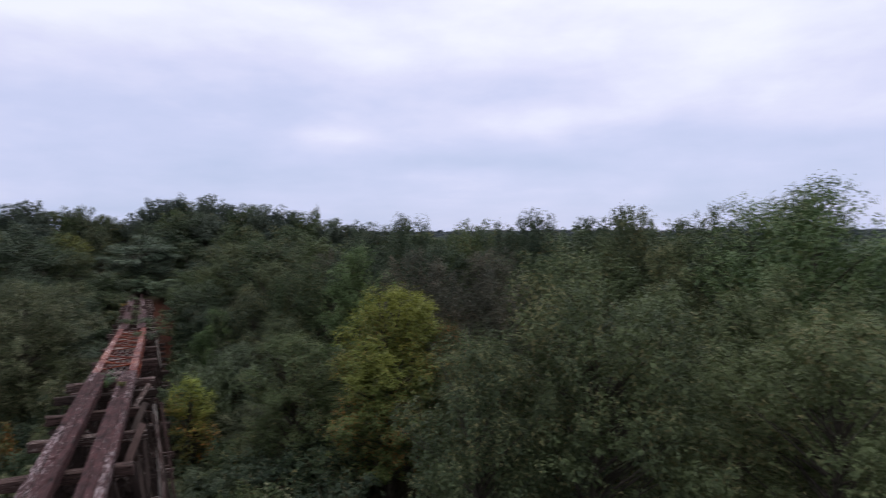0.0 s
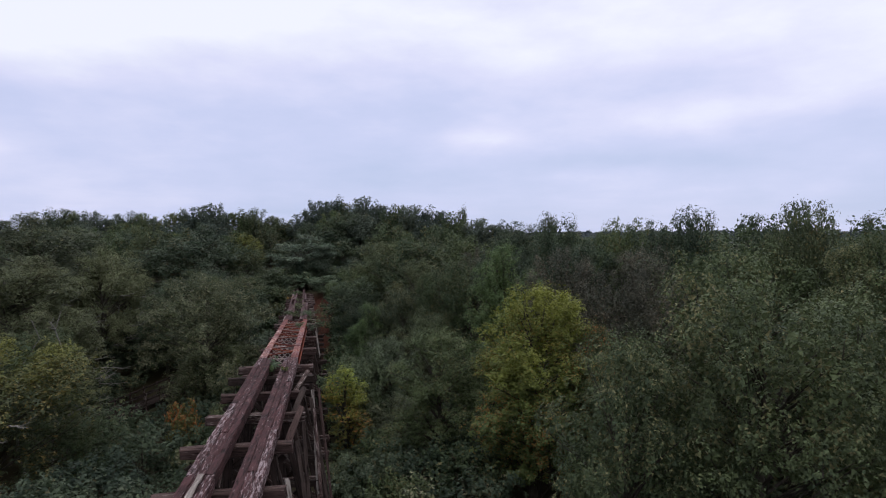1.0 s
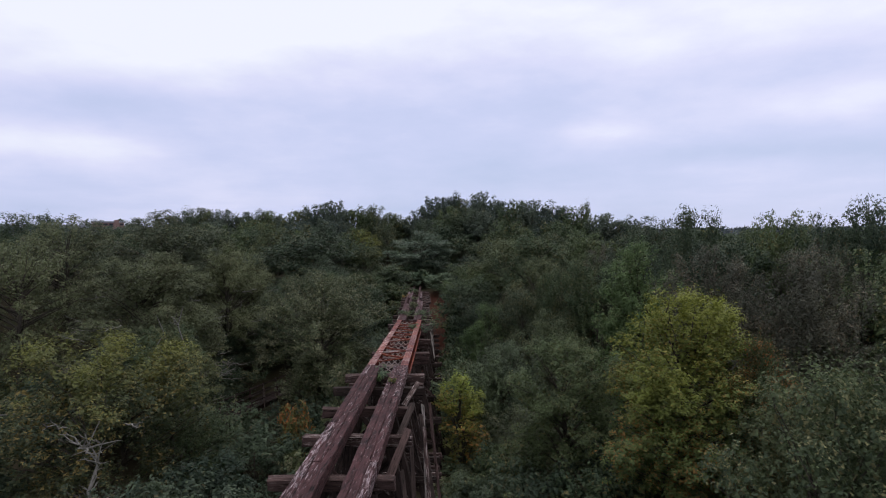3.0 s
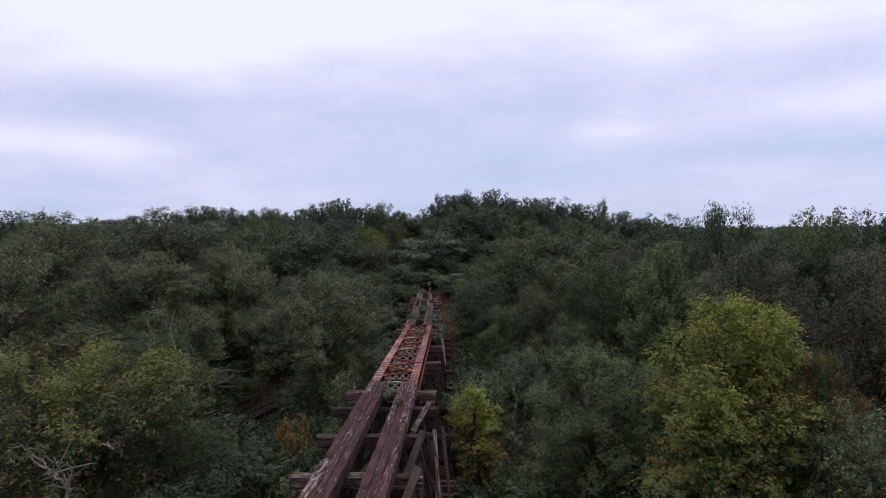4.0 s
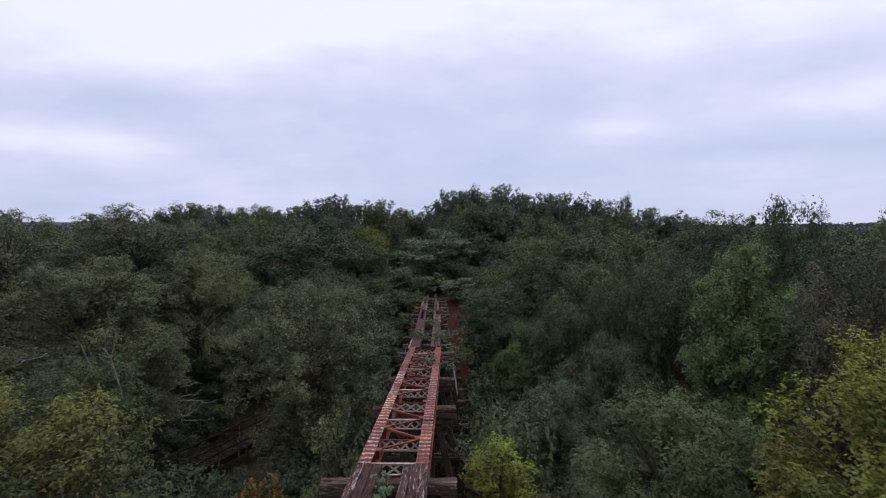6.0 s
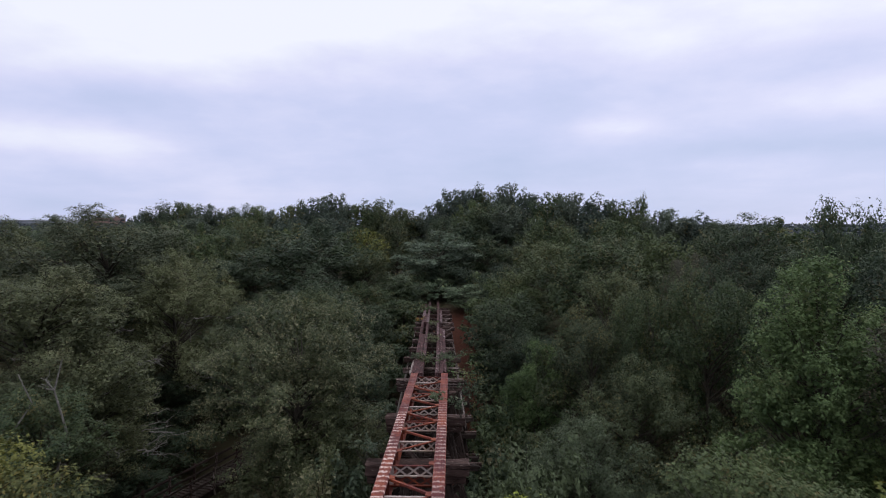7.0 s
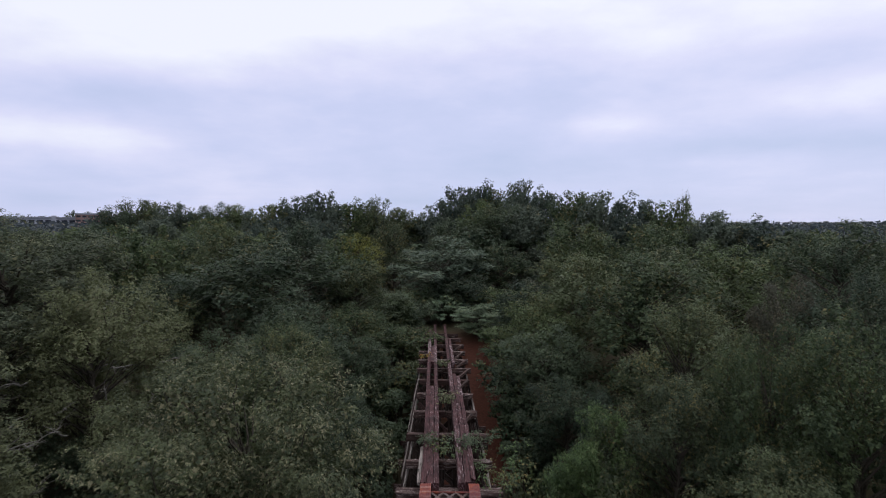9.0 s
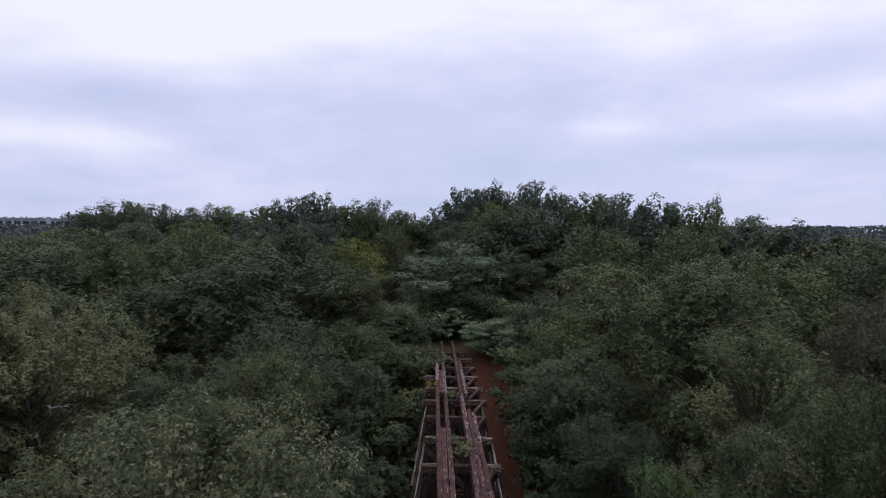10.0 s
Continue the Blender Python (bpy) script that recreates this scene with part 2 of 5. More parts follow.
LEAF = {
    "dark": leaf_material("dark_green_oak_leaves", (0.022, 0.042, 0.023), (0.056, 0.092, 0.041), (0.085, 0.095, 0.04), 0.05),
    "green": leaf_material("mid_green_leaves", (0.029, 0.055, 0.024), (0.077, 0.122, 0.042), (0.12, 0.13, 0.045), 0.08),
    "olive": leaf_material("olive_leaves", (0.032, 0.054, 0.026), (0.078, 0.116, 0.046), (0.12, 0.13, 0.045), 0.10),
    "sage": leaf_material("pale_green_leaves", (0.036, 0.062, 0.026), (0.092, 0.138, 0.048), (0.14, 0.16, 0.06), 0.12),
    "willow": leaf_material("grey_green_willow_leaves", (0.034, 0.056, 0.023), (0.078, 0.110, 0.037), (0.15, 0.175, 0.080), 0.17, 0.5),
    "bright": leaf_material("fresh_green_poplar_leaves", (0.034, 0.072, 0.026), (0.092, 0.162, 0.050), (0.12, 0.17, 0.06), 0.08),
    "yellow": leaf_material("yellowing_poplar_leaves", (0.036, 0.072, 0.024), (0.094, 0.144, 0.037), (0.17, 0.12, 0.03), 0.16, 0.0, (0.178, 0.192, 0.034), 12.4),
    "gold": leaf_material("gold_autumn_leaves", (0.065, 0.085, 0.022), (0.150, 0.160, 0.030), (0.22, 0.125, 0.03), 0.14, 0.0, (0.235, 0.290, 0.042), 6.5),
    "amber": leaf_material("orange_turning_leaves", (0.044, 0.070, 0.025), (0.120, 0.126, 0.030), (0.22, 0.11, 0.03), 0.18),
    # yellow-green leaves; the paler crown top also stands in for light on it
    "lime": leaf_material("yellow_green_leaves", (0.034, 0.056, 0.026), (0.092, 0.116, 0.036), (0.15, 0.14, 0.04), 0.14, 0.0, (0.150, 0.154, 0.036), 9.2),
    "blue": leaf_material("blue_green_leaves", (0.030, 0.054, 0.026), (0.075, 0.118, 0.049), (0.10, 0.14, 0.07), 0.06, 0.4),
    "fern": leaf_material("pale_feathery_leaves", (0.075, 0.130, 0.066), (0.165, 0.260, 0.114), (0.20, 0.27, 0.11), 0.06, 0.3),
    "brown": leaf_material("thin_brown_green_leaves", (0.048, 0.060, 0.036), (0.104, 0.122, 0.064), (0.125, 0.122, 0.066), 0.10),
    "khaki": leaf_material("olive_brown_leaves", (0.047, 0.071, 0.036), (0.104, 0.140, 0.056), (0.118, 0.138, 0.060), 0.08),
    "tiered": leaf_material("pale_blue_green_leaves", (0.046, 0.084, 0.050), (0.115, 0.180, 0.092), (0.13, 0.17, 0.08), 0.06, 0.4),
    # dark oak leaves lightened and blued: aerial haze put into the colour
    "hazy": leaf_material("haze_tinted_oak_leaves", (0.032, 0.056, 0.038), (0.080, 0.120, 0.070), (0.11, 0.13, 0.06), 0.05),
    # blue lean of this leaf colour stands in for haze over distance
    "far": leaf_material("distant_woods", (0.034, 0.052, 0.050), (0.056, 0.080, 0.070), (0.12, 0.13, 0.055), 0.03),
}


def bark_material(name, a, c):
    m, t, b = material(name)
    n1 = noise_node(t, object_coord(t, (5, 5, 1.2)), 3.0, 5, 0.6)
    t.links.new(ramp(t, n1, [(0.3, a), (0.7, c)]), b.inputs["Base Color"])
    b.inputs["Roughness"].default_value = 0.9
    set_bump(t, b, n1, 0.8, 0.03)
    return m


bark = bark_material("grey_brown_bark", (0.028, 0.024, 0.019), (0.085, 0.072, 0.057))
bark_pale = bark_material("pale_dead_wood", (0.11, 0.10, 0.088), (0.24, 0.225, 0.205))


def ground_material():
    m, t, b = material("leaf_litter_and_red_clay")
    c = node(t, "ShaderNodeTexCoord").outputs["Object"]
    sep = node(t, "ShaderNodeSeparateXYZ")
    t.links.new(c, sep.inputs[0])
    big = noise_node(t, c, 0.25, 5, 0.6)
    fine = noise_node(t, c, 6.0, 6, 0.7)
    # litter and clay tones are lowered to carry deep shade beneath the trees
    litter = ramp(t, math_node(t, "ADD", math_node(t, "MULTIPLY", big, 0.5), math_node(t, "MULTIPLY", fine, 0.5)),
                  [(0.3, (0.020, 0.020, 0.011)), (0.5, (0.042, 0.033, 0.018)), (0.7, (0.034, 0.044, 0.018))])
    clay = ramp(t, fine, [(0.3, (0.048, 0.018, 0.012)), (0.7, (0.092, 0.034, 0.021))])
    wob = math_node(t, "MULTIPLY", math_node(t, "SUBTRACT", noise_node(t, c, 0.5, 4, 0.6), 0.5), 5.0)
    off = math_node(t, "ABSOLUTE", math_node(t, "ADD", math_node(t, "SUBTRACT", sep.outputs[0], 1.7), wob))
    side = ramp(t, math_node(t, "DIVIDE", off, 10.0), [(0.20, 1.0), (0.34, 0.0)])
    yy = math_node(t, "ABSOLUTE", math_node(t, "SUBTRACT", sep.outputs[1], 39.0))
    along = ramp(t, math_node(t, "DIVIDE", yy, 40.0), [(0.30, 1.0), (0.40, 0.0)])
    col = mix_rgb(t, math_node(t, "MULTIPLY", side, along), litter, clay)
    far = node(t, "ShaderNodeVectorMath")
    far.operation = "LENGTH"
    t.links.new(c, far.inputs[0])
    col = mix_rgb(t, ramp(t, math_node(t, "DIVIDE", far.outputs["Value"], 1000.0), [(0.12, 0.0), (0.2, 1.0)]), col, (0.045, 0.062, 0.042))
    t.links.new(col, b.inputs["Base Color"])
    b.inputs["Roughness"].default_value = 0.95
    set_bump(t, b, fine, 0.7, 0.06)
    return m


earth = ground_material()


# ---- small builders ----
def part(name, bm, mat, parent, label="", m=None):
    me = bpy.data.meshes.new(name)
    bm.to_mesh(me)
    bm.free()
    return place(name, me, mat, parent, label, m)


def place(name, me, mat, parent, label="", m=None):
    ob = new(name, me)
    if mat is not None and not me.materials:
        me.materials.append(mat)
    if parent is not None:
        ob.parent = parent
    if m is not None:
        ob.matrix_basis = m
    if label:
        tagged(ob, label)
    return ob


def quick_mesh(name, verts, faces, width=4):
    me = bpy.data.meshes.new(name)
    verts, faces = np.asarray(verts, np.float32), np.asarray(faces, np.int32)
    me.vertices.add(len(verts))
    me.vertices.foreach_set("co", verts.ravel())
    me.loops.add(faces.size)
    me.loops.foreach_set("vertex_index", faces.ravel())
    me.polygons.add(len(faces))
    me.polygons.foreach_set("loop_start", np.arange(0, faces.size, width, dtype=np.int32))
    me.update(calc_edges=True)
    return me


def smooth(a, b, v):
    k = min(1.0, max(0.0, (v - a) / (b - a)))
    return k * k * (3 - 2 * k)


def ground_z(x, y):
    """Valley floor under the trestle, a bank beyond it, and low country to the horizon."""
    r = math.hypot(x, y - 20)
    z = 8.6 * smooth(26, 56, y + 0.05 * abs(x)) + 1.6 * smooth(60, 110, y)
    z += 5.0 * smooth(35, 90, abs(x)) * (1 - smooth(26, 70, y))
    z += 6.5 * smooth(-40, -95, y) if y < -40 else 0
    z += 0.9 * noise.noise((x * 0.06, y * 0.06, 2.0)) * smooth(3, 12, abs(x)) + 0.25 * noise.noise((x * 0.3, y * 0.3, 5.0))
    z += smooth(150, 1500, r) * (11 + 7 * noise.noise((x * 0.0016, y * 0.0016, 1.0)))
    return z


def build_ground():
    bm = bmesh.new()
    rings = [0.0] + [1.2 * 1.075 ** i for i in range(112)]
    rows, n = [], 96
    for r in rings[1:]:
        row = []
        for i in range(n):
            a = 2 * math.pi * i / n
            x, y = r * math.cos(a), 25 + r * math.sin(a)
            row.append(bm.verts.new((x, y, ground_z(x, y))))
        rows.append(row)
    c = bm.verts.new((0, 25, ground_z(0, 25)))
    for i in range(n):
        bm.faces.new((c, rows[0][i], rows[0][(i + 1) % n]))
        for a, b in zip(rows, rows[1:]):
            bm.faces.new((a[i], b[i], b[(i + 1) % n], a[(i + 1) % n]))
    g = part("ground", bm, earth, None)
    for p in g.data.polygons:
        p.use_smooth = True
    tagged(g, "forest floor of leaf litter with bare red clay under the trestle", "ground", kind="structure")


build_ground()


# ---- trestle bridge ----
def deck_z(y):
    return 10.0 - 0.70 * min(1.0, max(0.0, y / 20.5)) - 0.06 * smooth(20.5, 50, y)


def deck_x(y):
    return 0.016 * y - 0.03 if y < 0 else (-0.03 if y < 23 else -0.03 - 0.0205 * (y - 23))


def timber_bm(length, w, h, seed, wear=0.012, step=0.45):
    """A hewn baulk along local y from 0 to length, its top face at z = 0, corners worn."""
    rnd = random.Random(seed)
    bm = bmesh.new()
    n = max(2, int(length / step))
    c = min(w, h) * 0.10
    prof = [(-w / 2, -c), (-w / 2 + c, 0), (-w * 0.12, 0), (w * 0.14, 0), (w / 2 - c, 0), (w / 2, -c), (w / 2, -h + c), (w / 2 - c, -h), (-w / 2 + c, -h), (-w / 2, -h + c)]
    rings = []
    for i in range(n + 1):
        y = length * i / n
        end = i in (0, n)
        ring = []
        for k, (x, z) in enumerate(prof):
            j = wear * (2.2 if rnd.random() < 0.10 else 1.0)
            yy = y + (rnd.uniform(-1, 1) * (0.05 if end else 0.08 * step))
            ring.append(bm.verts.new((x + rnd.uniform(-j, j), yy, z - abs(rnd.gauss(0, j)) if k < 6 else z + rnd.uniform(-j, j))))
        rings.append(ring)
    m = len(prof)
    for a, b in zip(rings, rings[1:]):
        for k in range(m):
            bm.faces.new((a[k], a[(k + 1) % m], b[(k + 1) % m], b[k]))
    bm.faces.new(rings[0])
    bm.faces.new(list(reversed(rings[-1])))
    bmesh.ops.recalc_face_normals(bm, faces=bm.faces)
    return bm


def along(p, q, roll=0.0):
    """Pose whose y axis runs from p to q, z as far up as it can."""
    p, q = Vector(p), Vector(q)
    yv = (q - p).normalized()
    xv = yv.cross(Vector((0, 0, 1)))
    if xv.length < 0.05:
        xv = Vector((1, 0, 0))
    xv.normalize()
    zv = xv.cross(yv)
    m = Matrix((xv, yv, zv)).transposed().to_4x4()
    m.translation = p
    return m @ pose(0, 0, 0, 0, roll, 0)


def baulk(name, p, q, w, h, mat, parent, seed, label="", roll=0.0, wear=0.012, step=0.45):
    d = (Vector(q) - Vector(p)).length
    return part(name, timber_bm(d, w, h, seed, wear, step), mat, parent, label, along(p, q, roll))


bridge = new("trestle_bridge")
tagged(bridge, "derelict railway trestle of weathered timber with a rusted red girder span", "railway bridge")
rb = random.Random(7)


def stringer_run(x0, w, joints, skip=(), mat=None, drop=0.0, depth=0.40):
    """One line of stringers: baulks butted at the joints, each a little out of line."""
    for i, (a, b) in enumerate(zip(joints, joints[1:])):
        if i in skip:
            continue
        ja, jb = rb.uniform(-0.012, 0.012), rb.uniform(-0.012, 0.012)
        za = rb.uniform(-0.02, 0.012) - drop
        baulk("stringer", (deck_x(a) + x0 + ja, a + 0.015, deck_z(a) + za), (deck_x(b) + x0 + jb, b - 0.015, deck_z(b) + za + rb.uniform(-0.008, 0.008)),
              w, depth, mat or wood_deck, bridge, rb.randrange(10 ** 6), step=0.30)


# near timber spans: two chords of three stringers each
near_a = [-47.0, -40.5, -33.6, -26.0, -19.0, -12.1, -5.5, 0.02]
near_b = [-47.0, -43.6, -36.5, -29.5, -22.5, -15.6, -8.7, -2.1, 0.02]
for x0, joints in ((-0.85, near_b), (-0.62, near_a), (-0.39, near_b), (0.40, near_a), (0.62, near_b), (0.84, near_a)):
    stringer_run(x0, 0.222, joints)
# far timber spans, broken and gappy
far_a = [20.55, 26.6, 33.0, 38.8, 44.2, 49.4, 54.0]
far_b = [20.6, 23.6, 29.8, 35.9, 41.5, 46.8, 51.5]
stringer_run(-0.85, 0.19, far_b)
stringer_run(-0.645, 0.20, far_a, (2, 4, 5))
stringer_run(-0.44, 0.19, far_a)
stringer_run(0.37, 0.20, far_a)
stringer_run(0.58, 0.19, [20.7, 26.6, 29.8, 35.7], ())
stringer_run(0.77, 0.17, [20.9, 26.6, 31.2, 35.2], ())
stringer_run(0.62, 0.20, [38.7, 44.2, 47.2], ())
# bleached guard plank lying along the left edge
baulk("guard_plank", (-1.03, 20.8, 9.22), (-1.04, 24.2, 9.20), 0.13, 0.12, wood_pale, bridge, 5, "bleached pale plank")
baulk("guard_plank", (deck_x(-17) - 0.60, -17.4, 10.05), (deck_x(-15) - 0.58, -15.7, 10.045), 0.13, 0.04, wood_pale, bridge, 6, "split pale plank")


def bent(y, left, right, top, rows, seed, double=False, mat=None, h=0.34, w=0.34):
    """Cap on two plumb and two raking posts, with sashes and sway bracing down to the ground."""
    r = random.Random(seed)
    cx = (left + right) / 2
    yy = [y + r.uniform(-0.04, 0.10) for _ in range(2)]
    cap = baulk("bent_cap", (left, yy[0], top), (right, yy[1], top + r.uniform(-0.03, 0.03)), w, h, mat or wood_cap, bridge, seed, wear=0.014)
    inv = cap.matrix_basis.inverted()

    def under(name, p, q, ww, hh, mm, s, roll=0.0):
        ob = baulk(name, p, q, ww, hh, mm, cap, s, roll=roll)
        ob.matrix_basis = inv @ ob.matrix_basis
        return ob

    z0 = top - h
    if double:
        under("corbel", (left + 0.05, y + 0.02, z0 - 0.005), (right - 0.12, y + 0.02, z0 - 0.005), 0.36, 0.30, wood_cap, seed + 3)
        z0 -= 0.31
    feet = min(ground_z(cx, y) - 0.3, z0 - 0.6)
    rake = 0.22
    levels = [z0]
    while levels[-1] - feet > 4.2 and len(levels) <= rows:
        levels.append(levels[-1] - 3.3)
    tall = z0 - feet
    for k, x in enumerate((cx - 1.15, cx - 0.42, cx + 0.42, cx + 1.15)):
        lean = (-rake, -0.05, 0.05, rake)[k]
        under("post", (x, y + r.uniform(-0.03, 0.03), z0), (x + lean * tall, y + r.uniform(-0.08, 0.08), feet), 0.29, 0.29, wood_post, seed + 10 + k)
    for lv in levels[1:]:
        d = (z0 - lv) * rake + 1.55
        under("sash", (cx - d - r.uniform(0, 0.3), y + 0.24, lv), (cx + d + r.uniform(0.05, 0.4), y + 0.24, lv + r.uniform(-0.04, 0.04)), 0.16, 0.26, wood_cap, seed + 30)
        under("sash", (cx - d, y - 0.24, lv + 0.02), (cx + d + 0.2, y - 0.24, lv), 0.16, 0.26, wood_post, seed + 31)
    for a, b in zip(levels, levels[1:] + [feet + 0.3]):
        if a - b < 1.2:
            continue
        da, db = (z0 - a) * rake + 1.3, (z0 - b) * rake + 1.3
        under("sway_brace", (cx - da, y - 0.21, a - 0.1), (cx + db, y - 0.21, b), 0.09, 0.22, wood_post if r.random() < 0.6 else wood_cap, seed + 40, roll=r.uniform(-4, 4))
        under("sway_brace", (cx + da, y + 0.25, a - 0.1), (cx - db, y + 0.25, b), 0.09, 0.22, wood_post, seed + 41)
    return cap


near_caps = [(-46.5, 0), (-43.0, 0), (-39.6, 0), (-36.2, 0), (-32.8, 0), (-29.3, 0), (-25.9, 0), (-22.5, 0), (-19.0, 0), (-15.6, 0), (-12.05, 1), (-8.65, 2), (-5.5, 3)]
for i, (y, k) in enumerate(near_caps):
    left, right = (-1.75 + deck_x(y), 1.45 + deck_x(y)) if not k else [(-2.09, 1.17), (-1.93, 1.44), (-1.92, 1.19)][k - 1]
    bent(y, left, right, 9.57, 3, 100 + 60 * i)
bent(-2.15, -2.12, 1.66, 9.50, 3, 2000, mat=wood_post, h=0.36)
bent(-0.14, -1.93, 1.60, 9.57, 3, 2050, h=0.34, w=0.46)
bent(0.62, -1.86, 1.56, 9.02, 3, 2100, True, h=0.36, w=0.5)
bent(9.9, -1.78, 1.66, 8.72, 2, 2200, True, h=0.42, w=0.62)
bent(15.6, -1.72, 1.66, 8.62, 2, 2300, True, h=0.40, w=0.60)
bent(20.1, -1.3, 1.3, 8.50, 2, 2400, h=0.36, w=0.5)
bent(20.98, -1.76, 1.69, 8.88, 2, 2450, True, h=0.32, w=0.44)
far_caps = [(23.6, -1.6, 1.5), (26.65, -1.75, 1.6), (29.85, -1.66, 1.26), (33.0, -1.66, 1.21), (35.95, -1.66, 1.13), (38.75, -1.92, 1.31), (41.55, -1.93, 1.25), (44.25, -2.03, 1.14),
            (46.8, -2.1, 1.1), (49.3, -2.15, 0.95), (51.6, -2.1, 0.8)]
for i, (y, l, r) in enumerate(far_caps):
    bent(y, l, r, deck_z(y) - 0.41, 2, 2600 + 60 * i, h=0.30, w=0.30)
# blocking between girder seats and the lower caps
for y, zc in ((0.55, 9.02), (20.05, 8.50)):
    for s in (-1, 1):
        baulk("seat_block", (s * 0.76, y - 0.25, zc + 0.155), (s * 0.76, y + 0.35, zc + 0.155), 0.42, 0.16, wood_post, bridge, int(100 * zc) + s)

# raking struts against the right side of the bents
struts = [((0.95, -4.3, 9.35), (1.45, -2.6, 9.85), 0.15), ((0.95, -7.6, 9.1), (1.35, -5.55, 9.75), 0.19), ((0.75, -11.0, 8.7), (1.35, -8.5, 9.75), 0.20),
          ((1.65, -3.4, 9.1), (2.1, -8.0, 3.0), 0.10), ((1.9, -2.8, 9.0), (2.7, -6.6, 3.2), 0.09), ((1.3, -6.2, 9.0), (1.9, -11.6, 4.2), 0.12),
          ((1.75, -4.6, 8.6), (2.35, -9.0, 2.6), 0.11), ((2.3, -6.8, 5.5), (1.6, -4.0, 8.9), 0.14), ((2.7, -7.6, 4.4), (2.0, -10.4, 7.2), 0.13),
          ((1.2, -9.6, 8.8), (2.2, -14.0, 4.6), 0.12), ((1.1, -13.4, 8.9), (2.1, -17.8, 4.8), 0.12), ((2.1, -9.8, 6.6), (2.5, -15.2, 2.2), 0.10),
          ((-0.2, -7.4, 8.9), (0.1, -11.4, 5.2), 0.14), ((0.1, -10.6, 8.6), (-0.5, -14.6, 5.0), 0.14), ((-1.4, -6.4, 8.8), (-1.9, -11.0, 4.4), 0.13)]
for i, (p, q, w) in enumerate(struts):
    baulk("strut", p, q, w * 1.15, w, wood_pale if i % 7 == 3 else (wood_cap if i % 2 == 0 else wood_post), bridge, 4000 + i, roll=rb.uniform(-25, 25))
# far side knee braces, cap end to cap end
for i, (y, x) in enumerate(((29.85, 1.2), (35.95, 1.1), (38.75, 1.25), (41.55, 1.2), (44.25, 1.1), (46.8, 1.0))):
    baulk("knee_brace", (x - 0.02, y + 0.1, deck_z(y) - 0.40), (x - 0.75, y - 1.9, deck_z(y) - 0.50), 0.12, 0.14, wood_cap, bridge, 4100 + i)
for i, y in enumerate((26.6, 29.8, 33.0, 36.0, 38.8, 41.5)):
    for s in (-1, 1):
        baulk("brace_plank", (deck_x(y) + s * 1.45, y + 0.2, deck_z(y) - 0.75), (deck_x(y) + s * 2.0, y - 3.0, deck_z(y) - 3.6), 0.07, 0.20, wood_pale if (i + s) % 2 else wood_post, bridge, 4200 + 2 * i + s)


# ---- steel girder span ----
def box_into(bm, x0, x1, y0, y1, z0, z1):
    v = [bm.verts.new(p) for p in ((x0, y0, z0), (x1, y0, z0), (x1, y1, z0), (x0, y1, z0), (x0, y0, z1), (x1, y0, z1), (x1, y1, z1), (x0, y1, z1))]
    for f in ((0, 3, 2, 1), (4, 5, 6, 7), (0, 1, 5, 4), (1, 2, 6, 5), (2, 3, 7, 6), (3, 0, 4, 7)):
        bm.faces.new([v[i] for i in f])


SPAN = 20.55
slope = math.degrees(math.atan2(deck_z(SPAN) - deck_z(0), SPAN))
span_pose = pose(deck_x(5), 0.0, deck_z(0), slope, 0, 0)


